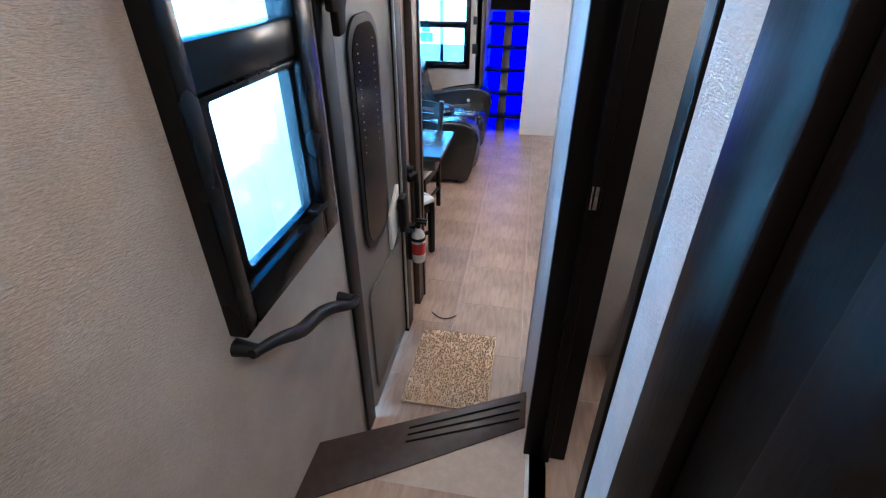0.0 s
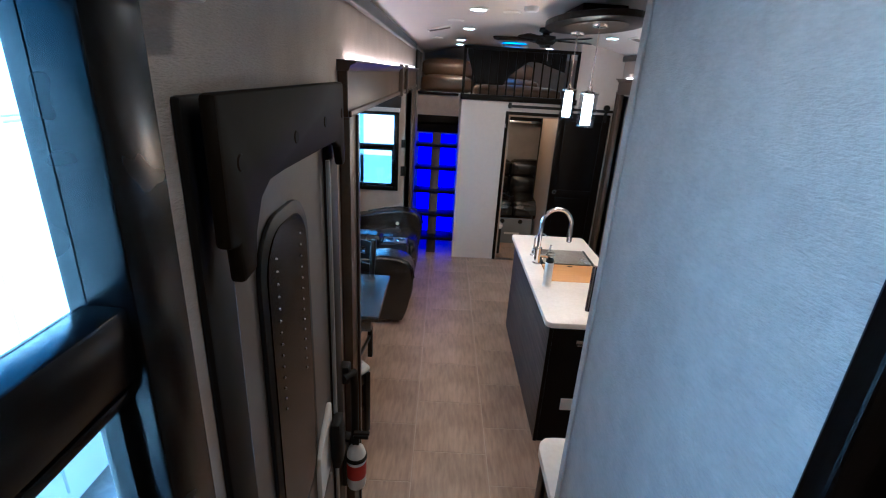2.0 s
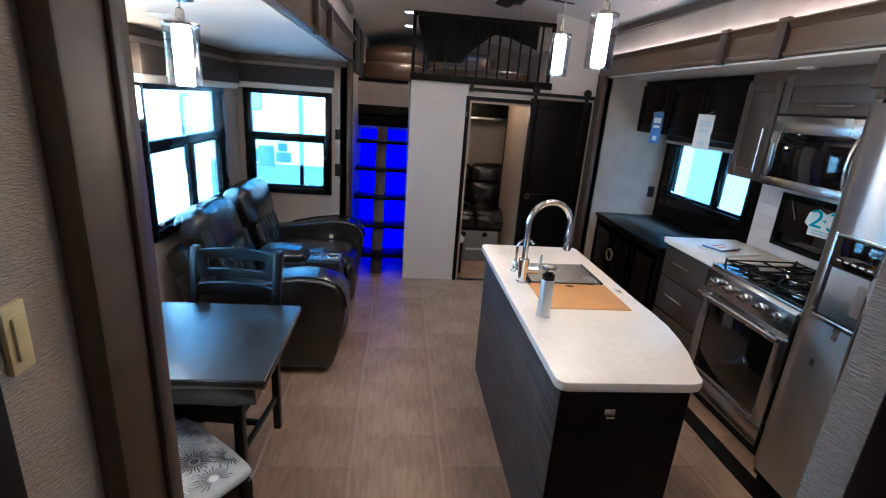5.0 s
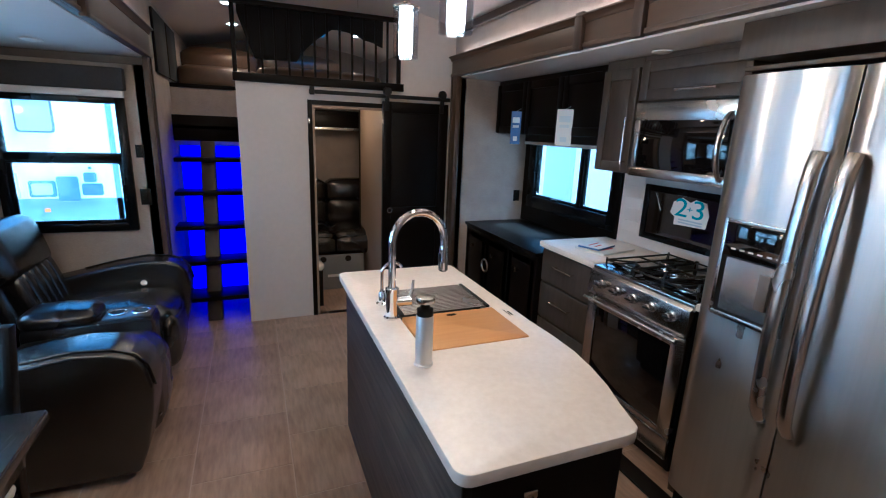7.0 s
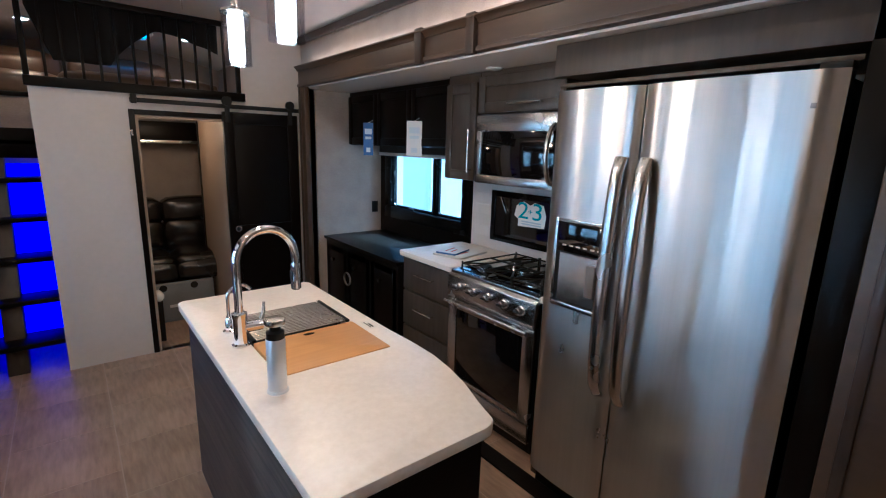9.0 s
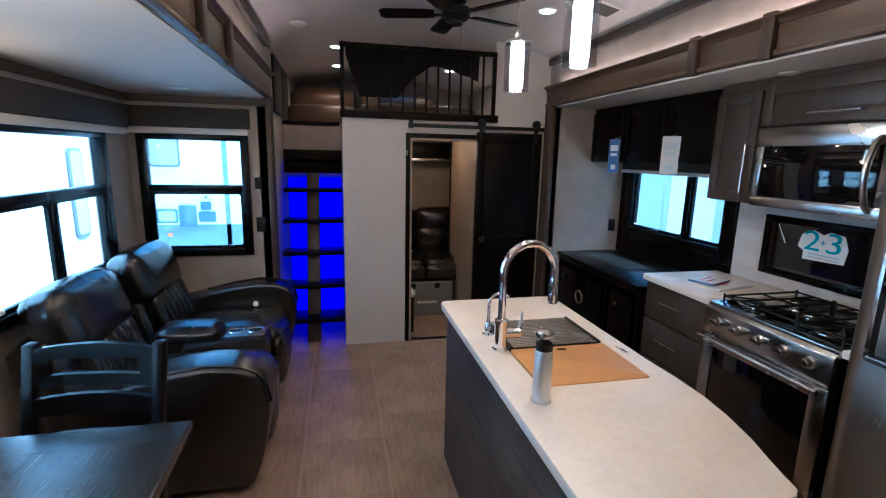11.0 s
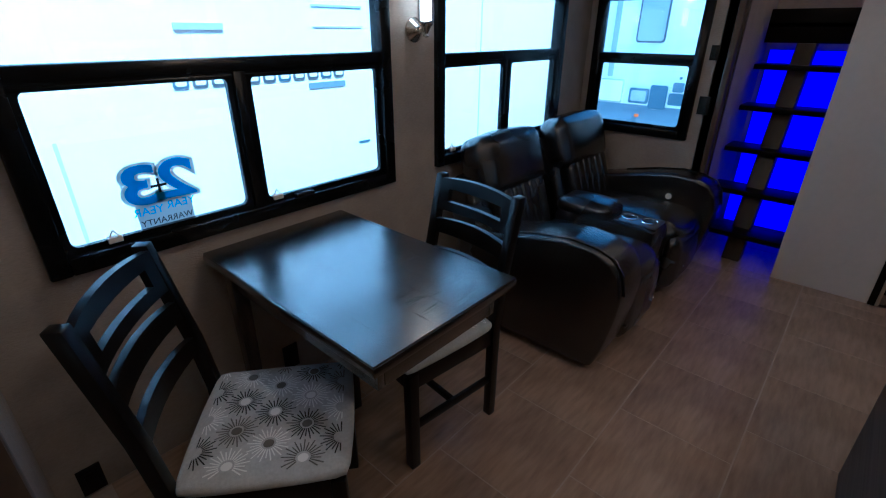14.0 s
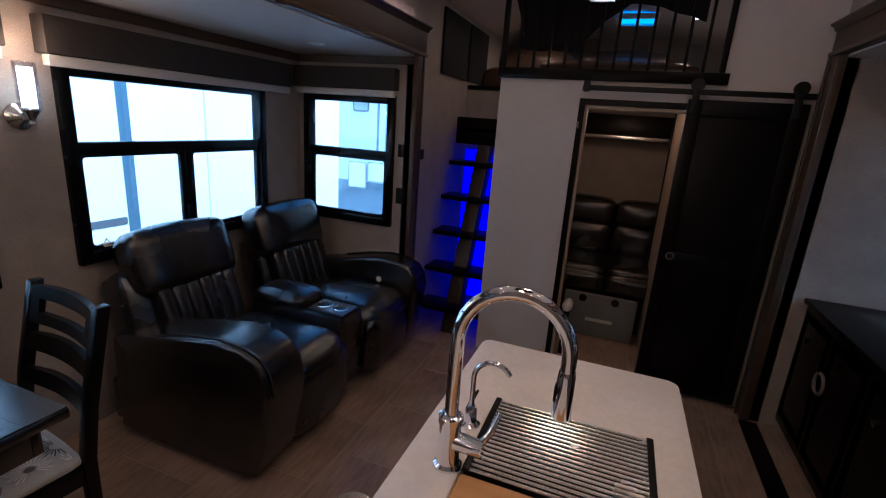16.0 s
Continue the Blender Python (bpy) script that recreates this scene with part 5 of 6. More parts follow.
part("paper", bbox(1.455, 1.485, 4.55, 4.63, ZI + 0.0005, ZI + 0.0015, bevel=0), WHITE_PLASTIC, ob)
part("print", boxes((1.462, 1.466, 4.56, 4.62, ZI + 0.0015, ZI + 0.0019), (1.47, 1.478, 4.56, 4.6, ZI + 0.0015, ZI + 0.0019)), BLACK_MATTE, ob)


# ---- refrigerator ----
def fridge_door(name, parent, x, y0, y1, z0, z1):
    """A door whose steel face bows out a little."""
    bm = bmesh.new()
    n = 14
    front = []
    for z in (z0, z1):
        row = []
        for i in range(n + 1):
            u = i / n
            edge = min(1, min(u, 1 - u) / 0.06)
            row.append(bm.verts.new((x - 0.016 * (1 - (2 * u - 1) ** 2) - 0.012 * math.sqrt(edge * (2 - edge)), y0 + (y1 - y0) * u, z)))
        front.append(row)
    back = [[bm.verts.new((x + 0.045, y, z)) for y in (y0, y1)] for z in (z0, z1)]
    for i in range(n):
        bm.faces.new((front[0][i], front[0][i + 1], front[1][i + 1], front[1][i]))
    bm.faces.new(front[0] + [back[0][1], back[0][0]])
    bm.faces.new(front[1][::-1] + [back[1][0], back[1][1]])
    bm.faces.new((front[0][0], front[1][0], back[1][0], back[0][0]))
    bm.faces.new((front[0][n], back[0][1], back[1][1], front[1][n]))
    bm.faces.new((back[0][0], back[1][0], back[1][1], back[0][1]))
    bmesh.ops.recalc_face_normals(bm, faces=bm.faces[:])
    return part(name, bm, FRIDGE_STEEL, parent)


def refrigerator():
    ob = thing("refrigerator", "stainless steel side-by-side refrigerator with an ice dispenser", "refrigerator")
    x, y0, y1, ym, zt = 2.19, 3.375, 4.30, 3.925, 1.80
    part("cabinet", bbox(x + 0.05, 2.80, y0 + 0.01, y1 - 0.01, 0.05, zt - 0.015, bevel=0.004), BLACK_MATTE, ob, "black cabinet body")
    a = fridge_door("door", ob, x, y0, ym - 0.003, 0.09, zt)
    b = fridge_door("door", ob, x, ym + 0.003, y1, 0.09, zt)
    for d, y in ((a, ym - 0.045), (b, ym + 0.05)):
        bm = bmesh.new()
        pts = [(x - 0.03 - 0.045 * math.sin(math.pi * min(1, max(0, t)) ** 0.8) ** 0.45, y, 0.62 + 0.93 * t) for t in np.linspace(0, 1, 22)]
        tube(bm, pts, 0.016, 12)
        for v in bm.verts:
            v.co.y = y + (v.co.y - y) * 1.6
        part("handle", bm, STEEL, d, "bowed steel handle")
    part("dispenser_frame", boxes((x - 0.034, x - 0.022, 3.965, 3.98, 0.93, 1.30), (x - 0.034, x - 0.022, 4.225, 4.24, 0.93, 1.30), (x - 0.034, x - 0.022, 3.98, 4.225, 1.285, 1.30), (x - 0.045, x - 0.022, 3.98, 4.225, 0.93, 0.95), bevel=0.003), STEEL, b)
    disp = part("dispenser_recess", bbox(x - 0.031, x - 0.024, 3.98, 4.225, 0.95, 1.285, bevel=0), BLACK_MATTE, b, "dark ice dispenser recess")
    part("control_panel", bbox(x - 0.036, x - 0.03, 3.982, 4.223, 1.165, 1.283, bevel=0.001), BLACK_GLASS, disp)
    for k in range(6):
        part("indicator", bbox(x - 0.0375, x - 0.036, 4.01 + 0.033 * k, 4.028 + 0.033 * k, 1.19, 1.196, bevel=0), WHITE_PLASTIC, disp)
    part("back_plate", bbox(x - 0.033, x - 0.031, 3.99, 4.205, 0.957, 1.158, bevel=0), STEEL, disp)
    part("paddle", bbox(x - 0.042, x - 0.032, 4.03, 4.07, 1.0, 1.13, bevel=0.003), GREY_PLASTIC, disp)
    part("badge", bbox(x - 0.019, x - 0.016, 3.43, 3.52, 1.70, 1.715, bevel=0.001), mat("grey_badge", (0.25, 0.25, 0.26), 0.3, 0.8), a, "small grey maker's badge")
    part("hinge_cover", bbox(x + 0.0, x + 0.06, y0, y0 + 0.07, zt, zt + 0.02, bevel=0.004), BLACK_MATTE, ob)
    part("kick_grille", bbox(x + 0.02, x + 0.05, y0 + 0.02, y1 - 0.02, 0.0, 0.085, bevel=0.003), BLACK_MATTE, ob)
    return ob


refrigerator()
ob = thing("fridge_surround", "grey-brown wooden surround framing the refrigerator", "cabinet surround")
part("header", bbox(2.20, 2.80, 3.32, 4.34, 1.86, 1.985, bevel=0.003), CABINET, ob)
part("fridge_gap_trim", bbox(2.215, 2.24, 3.36, 4.32, 1.82, 1.835, bevel=0.002), CABINET, ob)
part("side", bbox(2.24, 2.80, 4.305, 4.335, 0.0, 1.86, bevel=0.003), CABINET, ob)
part("side", bbox(2.20, 2.80, 3.26, 3.35, 0.0, 1.985, bevel=0.003), BLACK_WOOD, ob)


# ---- range ----
def range_cooker():
    ob = thing("gas_range", "stainless steel gas range with black oven glass", "gas range")
    x, y0, y1, zt = 2.27, 4.40, 5.06, 0.875
    part("body", bbox(x + 0.03, 2.82, y0, y1, 0.09, zt - 0.02, bevel=0.004), BLACK_MATTE, ob)
    part("kick", bbox(x + 0.06, 2.8, y0 + 0.02, y1 - 0.02, 0.0, 0.09, bevel=0), BLACK_MATTE, ob)
    part("drawer", bbox(x, x + 0.03, y0 + 0.004, y1 - 0.004, 0.09, 0.20, bevel=0.006), STEEL, ob)
    door = part("oven_door", boxes((x, x + 0.03, y0 + 0.004, y0 + 0.075, 0.205, 0.71), (x, x + 0.03, y1 - 0.075, y1 - 0.004, 0.205, 0.71), (x, x + 0.03, y0 + 0.075, y1 - 0.075, 0.205, 0.235), (x, x + 0.03, y0 + 0.075, y1 - 0.075, 0.655, 0.71), bevel=0.004), STEEL, ob)
    part("oven_glass", bbox(x + 0.004, x + 0.02, y0 + 0.073, y1 - 0.073, 0.233, 0.657, bevel=0.001), BLACK_GLASS, door)
    bar_handle(door, (x, y0 + 0.05, 0.69), (x, y1 - 0.05, 0.69), (-0.04, 0, 0.01), 0.012, "handle", STEEL)
    part("control_panel", prism([(x - 0.01, 0.72), (x + 0.06, 0.72), (x + 0.06, zt), (x + 0.035, zt), (x - 0.004, zt - 0.028)], "y", y0, y1, 0.003), STEEL, ob)
    for k in range(5):
        y = y0 + 0.085 + 0.118 * k
        knob = part("knob", lathe([(0.026, 0), (0.026, 0.008), (0.021, 0.012), (0.019, 0.034), (0.016, 0.038), (0.001, 0.038)], 22), STEEL, ob)
        knob.matrix_local = pose(x - 0.008, y, 0.795, 0, -90, 0)
        part("pointer", bbox(-0.004, 0.004, -0.018, 0.018, 0.034, 0.042, bevel=0.001), BLACK_MATTE, knob)
    part("clock_button", cylinder((x - 0.008, y0 + 0.03, 0.80), (x - 0.013, y0 + 0.03, 0.80), 0.008, n=12), BLACK_MATTE, ob)
    part("cooktop", bbox(x + 0.015, 2.82, y0, y1, zt - 0.018, zt + 0.002, bevel=0.004), STEEL, ob)
    part("burner_tray", bbox(x + 0.06, 2.80, y0 + 0.02, y1 - 0.02, zt + 0.002, zt + 0.006, bevel=0.001), BLACK_GLASS, ob)
    for bx, by in ((2.42, 4.55), (2.42, 4.91), (2.67, 4.55), (2.67, 4.91), (2.55, 4.73)):
        burner = part("burner", lathe([(0.05, 0), (0.05, 0.008), (0.038, 0.012), (0.036, 0.02), (0.001, 0.022)], 22, (bx, by, zt + 0.006)), STEEL, ob)
        part("burner_cap", lathe([(0.034, 0.02), (0.034, 0.026), (0.001, 0.028)], 20, (bx, by, zt + 0.006)), BLACK_MATTE, burner)
    for k in range(3):
        ya, yb = y0 + 0.03 + 0.2 * k, y0 + 0.22 + 0.2 * k
        bm = bmesh.new()
        z = zt + 0.036
        xa, xb = 2.335, 2.79
        for p, q in (((xa, ya), (xb, ya)), ((xa, yb), (xb, yb)), ((xa, ya), (xa, yb)), ((xb, ya), (xb, yb)), (((xa + xb) / 2, ya), ((xa + xb) / 2, yb)), ((xa, (ya + yb) / 2), (xb, (ya + yb) / 2)), ((xa, ya), (xa + 0.12, (ya + yb) / 2)), ((xa, yb), (xa + 0.12, (ya + yb) / 2)), ((xb, ya), (xb - 0.12, (ya + yb) / 2)), ((xb, yb), (xb - 0.12, (ya + yb) / 2))):
            tube(bm, [(p[0], p[1], z), (q[0], q[1], z)], 0.0055, 6)
        for p in ((xa, ya), (xa, yb), (xb, ya), (xb, yb)):
            tube(bm, [(p[0], p[1], zt + 0.004), (p[0], p[1], z + 0.012)], 0.006, 6)
        part("grate", bm, BLACK_MATTE, ob, "black cast-iron grate")
    return ob


range_cooker()
ob = thing("spice_gap_cabinet", "narrow dark filler panel beside the range", "cabinet")
part("body", bbox(2.33, 2.85, 4.34, 4.395, 0.0, 0.85, bevel=0.003), BLACK_WOOD, ob)
ob = thing("filler_worktop", "narrow white quartz strip beside the range", "worktop")
part("slab", bbox(2.29, 2.855, 4.337, 4.397, 0.852, 0.885, bevel=0.004), QUARTZ, ob)
ob = thing("drawer_cabinet", "grey-brown wooden drawer cabinet beside the range", "cabinet")
part("body", bbox(2.325, 2.85, 5.065, 5.60, 0.09, 0.845, bevel=0.003), CABINET, ob)
part("kick", bbox(2.37, 2.85, 5.065, 5.60, 0.0, 0.09, bevel=0), BLACK_MATTE, ob)
for z0, z1 in ((0.62, 0.835), (0.37, 0.61), (0.10, 0.36)):
    d = part("drawer", bbox(2.305, 2.325, 5.075, 5.59, z0, z1, bevel=0.005), CABINET, ob)
    bar_handle(d, (2.305, 5.25, (z0 + z1) / 2 + 0.02), (2.305, 5.42, (z0 + z1) / 2 + 0.02), (-0.028, 0, 0), 0.005)
ob = thing("range_worktop", "white quartz worktop beside the range", "worktop")
part("slab", prism([(2.285, 5.065), (2.855, 5.065), (2.855, 5.62), (2.30, 5.62), (2.29, 5.615), (2.285, 5.605)], "z", 0.847, 0.882, 0.004), QUARTZ, ob)
for i, (x, y, w, d, z, m) in enumerate(((2.56, 5.30, 0.3, 0.22, 0.0, WHITE_PLASTIC), (2.52, 5.33, 0.2, 0.14, 0.014, mat("blue_print", (0.1, 0.2, 0.5), 0.5, grain=0.2)))):
    ob = thing("booklet", "printed owner's booklet lying on the worktop", "booklet", "booklets", (x, y, 0.8825 + z), 12 + 9 * i)
    part("pages", bbox(-w / 2, w / 2, -d / 2, d / 2, 0.0, 0.012, bevel=0.002), m, ob)
    part("cover", bbox(-w / 2 - 0.002, w / 2 + 0.002, -d / 2 - 0.002, d / 2 + 0.002, 0.012, 0.0135, bevel=0), WHITE_PLASTIC, ob)
    part("print", boxes((-w * 0.3, w * 0.1, -d * 0.2, -d * 0.1, 0.0135, 0.0138), (-w * 0.3, w * 0.3, d * 0.1, d * 0.2, 0.0135, 0.0138)), mat("red_label", (0.5, 0.03, 0.02), 0.5), ob)

ob = thing("media_console", "black wooden console cabinet under the kitchen window", "console")
part("body", bbox(2.29, 2.85, 5.63, 6.77, 0.06, 0.762, bevel=0.003), BLACK_WOOD, ob)
part("top", bbox(2.27, 2.855, 5.625, 6.775, 0.764, 0.79, bevel=0.004), BLACK_WOOD, ob)
for k in range(3):
    d = raised_door("door", ob, BLACK_WOOD, 2.29, 5.65 + 0.375 * k, 6.01 + 0.375 * k, 0.10, 0.73)
    part("knob", cylinder((2.27, 5.83 + 0.375 * k, 0.62), (2.245, 5.83 + 0.375 * k, 0.62), 0.012, 0.018, 16), NICKEL, d)
ob = thing("kick_heater", "round grey vent fitting low in the console", "vent")
part("ring", ring("x", (2.268, 6.35, 0.5), 0.05, 0.008), GREY_PLASTIC, ob)

# uppers
ob = thing("wall_cabinet", "grey-brown wooden wall cabinet beside the microwave", "cabinet", "wall cabinets")
part("body", bbox(2.47, 2.855, 5.08, 5.36, 1.376, 1.985, bevel=0.003), CABINET, ob)
d = raised_door("door", ob, CABINET, 2.448, 5.085, 5.355, 1.38, 1.93)
bar_handle(d, (2.448, 5.11, 1.44), (2.448, 5.11, 1.66), (-0.03, 0, 0), 0.006)
ob = thing("wall_cabinet", "grey-brown wooden wall cabinet above the microwave", "cabinet", "wall cabinets")
part("body", bbox(2.47, 2.855, 4.345, 5.075, 1.755, 1.985, bevel=0.003), CABINET, ob)
d = raised_door("door", ob, CABINET, 2.448, 4.36, 5.07, 1.76, 1.955)
bar_handle(d, (2.448, 4.6, 1.80), (2.448, 4.8, 1.80), (-0.03, 0, 0), 0.006)
ob = thing("wall_cabinet", "black wooden wall cabinet above the kitchen window", "cabinet", "wall cabinets")
part("body", bbox(2.53, 2.855, 5.365, 6.77, 1.56, 1.985, bevel=0.003), BLACK_WOOD, ob)
for k in range(3):
    raised_door("door", ob, BLACK_WOOD, 2.51, 5.37 + 0.465 * k, 5.83 + 0.465 * k, 1.565, 1.95)
structure("window_surround", boxes((2.838, 2.856, 5.525, 5.60, 0.795, 1.56), (2.838, 2.856, 6.62, 6.775, 0.795, 1.56), (2.838, 2.856, 5.60, 6.62, 0.795, 1.03)), BLACK_WOOD, "black panel round the kitchen window")
ob = thing("window_blind", "black kitchen blind drawn partly down with a pale bar", "blind")
part("fabric", bbox(2.79, 2.80, 5.5, 6.72, 1.505, 1.56, bevel=0.001), SHADE, ob)
part("bottom_bar", bbox(2.785, 2.805, 5.5, 6.72, 1.478, 1.504, bevel=0.004), SHADE_BAR, ob)
ob = thing("microwave", "stainless steel over-range microwave with a bowed handle", "microwave")
part("body", bbox(2.47, 2.85, 4.37, 5.07, 1.37, 1.75, bevel=0.004), BLACK_MATTE, ob)
d = part("front", boxes((2.445, 2.47, 4.375, 5.068, 1.66, 1.748), (2.445, 2.47, 4.375, 5.068, 1.372, 1.42), (2.445, 2.47, 5.03, 5.068, 1.42, 1.66), (2.445, 2.47, 4.375, 4.50, 1.42, 1.66), bevel=0.003), STEEL, ob)
part("door_glass", bbox(2.448, 2.462, 4.498, 5.032, 1.418, 1.662, bevel=0.001), BLACK_GLASS, d)
part("handle", bar([(2.445 - 0.05 * math.sin(math.pi * t) ** 0.6, 4.515, 1.40 + 0.29 * t) for t in np.linspace(0, 1, 16)], 0.013, 12), STEEL, d, "bowed steel handle")
part("vent_grille", bbox(2.446, 2.47, 4.4, 5.05, 1.735, 1.742, bevel=0), BLACK_MATTE, ob)

# backsplash tiles, each its own piece
splash = structure("backsplash", bbox(2.848, 2.857, 4.345, 5.52, 0.885, 1.372, bevel=0), mat("white_grout", (0.60, 0.57, 0.55), 0.6, grain=0.06, scale=40), "white glazed brick-tile backsplash")
SPLASH = mat("white_glazed_tile", (0.70, 0.67, 0.65), 0.14, grain=0.05, scale=12, coat=0.3)
ob = thing("range_window", "black-framed dark glass panel behind the range", "panel")
part("frame", boxes((2.828, 2.846, 4.62, 4.66, 0.955, 1.295), (2.828, 2.846, 5.27, 5.31, 0.955, 1.295), (2.828, 2.846, 4.66, 5.27, 0.955, 0.995), (2.828, 2.846, 4.66, 5.27, 1.255, 1.295), bevel=0.004), BLACK_FRAME, ob)
part("glass", bbox(2.834, 2.844, 4.658, 5.272, 0.993, 1.257, bevel=0), BLACK_GLASS, ob)
part("latch", bar([(2.83, 5.22, 1.25), (2.825, 5.16, 1.15)], 0.004, 6), STEEL, ob)
# flat 2+3 shape with a white backing, laid on the glass
ob = thing("warranty_sticker", "bright white and cyan 2+3 shape on the dark range glass", "sticker")
CARD_WHITE = mat("white_mark", (0.85, 0.90, 0.92), 0.35)
part("backing", prism([(5.095, 1.15), (5.08, 1.215), (5.02, 1.245), (4.965, 1.225), (4.93, 1.245), (4.86, 1.235), (4.835, 1.17), (4.845, 1.095), (5.06, 1.085), (5.06, 1.13)], "x", 2.8315, 2.8325), CARD_WHITE, ob)
inward = Matrix(((0, 0, -1, 0), (-1, 0, 0, 0), (0, 1, 0, 0), (0, 0, 0, 1)))
CYAN = mat("cyan_print", (0.02, 0.36, 0.52), 0.4)
for body, y, size in (("2", 5.02, 0.165), ("3", 4.905, 0.165), ("+", 4.962, 0.06)):
    lettering("lettering", body, size, CYAN, Matrix.Translation((2.831, y, 1.183)) @ inward @ Matrix.Diagonal((1.2, 0.9, 1, 1)), ob)
for k in range(2):
    part("print_bar", bbox(2.8305, 2.8315, 4.87, 5.03, 1.10 + 0.016 * k, 1.108 + 0.016 * k, bevel=0), mat("pale_print", (0.5, 0.62, 0.75), 0.5), ob)


def hang_tag(place, w, h, m, label):
    ob = thing("hang_tag", label, "hang tag", "hang tags", place, 48)
    part("card", bbox(-0.001, 0.001, -w / 2, w / 2, -h, 0, bevel=0), m, ob)
    part("string", bar([(0, 0, 0), (0.026, -0.029, 0.02)], 0.0015, 5), WHITE_PLASTIC, ob)
    for a, b, c in ((0.35, 0.35, 0.18), (0.3, 0.5, 0.42), (0.2, 0.9, 0.76)):
        part("print", bbox(-0.0018, -0.001, -w * a, w * a, -h * b, -h * c, bevel=0), mat("pale_print", (0.5, 0.62, 0.75), 0.5), ob)


hang_tag((2.474, 6.36, 1.734), 0.078, 0.25, mat("blue_card", (0.02, 0.10, 0.38), 0.4), "blue printed card hanging from the cabinet")
hang_tag((2.474, 5.73, 1.734), 0.105, 0.235, mat("pale_blue_card", (0.62, 0.68, 0.75), 0.4), "white and blue printed card hanging from the cabinet")


# ---- switches and outlets ----
def wall_plate(label, axis, p, u, z, w, h, side, m):
    ob = thing("wall_plate", label, "switch", "wall plates")
    q = sorted((p, p + side * 0.008))
    r = sorted((p + side * 0.008, p + side * 0.012))
    s = lambda a, b, c, d, e: (e[0], e[1], a, b, c, d) if axis == "x" else (a, b, e[0], e[1], c, d)
    part("plate", bbox(*s(u - w / 2, u + w / 2, z - h / 2, z + h / 2, q), bevel=0.002), m, ob)
    part("rocker", bbox(*s(u - w / 4, u + w / 4, z - h / 3.2, z + h / 3.2, r), bevel=0.001), m, ob)


wall_plate("small black wall switch on the slide-out end wall", "y", YE, -0.16, 1.353, 0.05, 0.085, -1, BLACK_MATTE)
wall_plate("black wall outlet on the slide-out end wall", "y", YE, -0.155, 1.046, 0.065, 0.11, -1, BLACK_MATTE)
wall_plate("black wall outlet on the kitchen end wall", "y", YE, 2.775, 1.013, 0.06, 0.10, -1, BLACK_MATTE)
wall_plate("black wall outlet under the dinette window", "x", XW, 3.44, 0.065, 0.07, 0.11, 1, BLACK_MATTE)
wall_plate("black wall outlet under the dinette table", "x", XW, 4.225, 0.135, 0.07, 0.12, 1, BLACK_MATTE)
wall_plate("pale outlet under the kitchen window", "x", XK - 0.008, 5.85, 0.86, 0.09, 0.06, -1, WHITE_PLASTIC)
wall_plate("small black switch on the stair wall", "x", XL, 6.95, 1.33, 0.05, 0.07, 1, BLACK_MATTE)
wall_plate("small yellow and white warning sticker by the door", "x", XL, 3.09, 1.38, 0.035, 0.09, 1, mat("warning_sticker", (0.7, 0.6, 0.3), 0.5, grain=0.2))


# ---- rear wall: barn door, stairs, loft ----
ob = thing("barn_door", "black wooden sliding barn door hung open on a rail", "barn door")
yd = YR - 0.045
part("leaf", bbox(1.53, 2.09, yd, yd + 0.03, 0.035, 1.775, bevel=0.004), BLACK_WOOD, ob)
part("stile", boxes((1.53, 1.60, yd - 0.012, yd, 0.035, 1.775), (2.01, 2.09, yd - 0.012, yd, 0.035, 1.775), (1.60, 2.01, yd - 0.012, yd, 1.69, 1.775), (1.60, 2.01, yd - 0.012, yd, 0.035, 0.15), (1.60, 2.01, yd - 0.012, yd, 0.83, 0.92), bevel=0.003), BLACK_WOOD, ob)
pull = part("pull", cylinder((1.59, yd - 0.012, 0.895), (1.59, yd - 0.016, 0.895), 0.024, n=24), NICKEL, ob, "round brushed nickel pull")
part("pull_cup", cylinder((1.59, yd - 0.0162, 0.895), (1.59, yd - 0.017, 0.895), 0.016, n=20), BLACK_MATTE, pull)
for x in (1.56, 2.03):
    part("hanger", bbox(x - 0.018, x + 0.018, yd - 0.02, yd - 0.013, 1.70, 1.86, bevel=0.003), BLACK_MATTE, ob)
    part("roller", cylinder((x, yd - 0.03, 1.848), (x, yd - 0.008, 1.848), 0.034, n=24), BLACK_MATTE, ob)
ob = thing("door_rail", "black steel sliding door rail on the wall", "door rail")
part("rail", bbox(0.96, 2.11, yd - 0.004, yd + 0.004, 1.798, 1.828, bevel=0.002), BLACK_MATTE, ob)
for x in (0.985, 1.3, 1.8, 2.09):
    part("spacer", cylinder((x, yd, 1.813), (x, YR, 1.813), 0.011, n=12), BLACK_MATTE, ob)
part("end_stop", bbox(0.965, 1.0, yd - 0.016, yd + 0.012, 1.79, 1.85, bevel=0.005), BLACK_MATTE, ob)
structure("door_2", boxes((0.95, 0.985, YR - 0.01, YR + 0.06, 0, 1.755), (0.985, 1.555, YR - 0.01, YR + 0.06, 1.72, 1.755), bevel=0.003), BLACK_WOOD, "black doorway casing")
structure("jamb_1", boxes((0.985, 1.003, YR + 0.0, YR + 0.055, 0, 1.72), (1.537, 1.555, YR + 0.0, YR + 0.14, 0, 1.72), (1.003, 1.537, YR + 0.0, YR + 0.055, 1.70, 1.72), bevel=0.002), mat("tan_jamb", (0.33, 0.26, 0.19), 0.5, grain=0.1, scale=30))
part("latch", bbox(0.952, 0.965, YR - 0.018, YR - 0.01, 1.58, 1.62, bevel=0.002), CHROME, bpy.data.objects["door_2"])


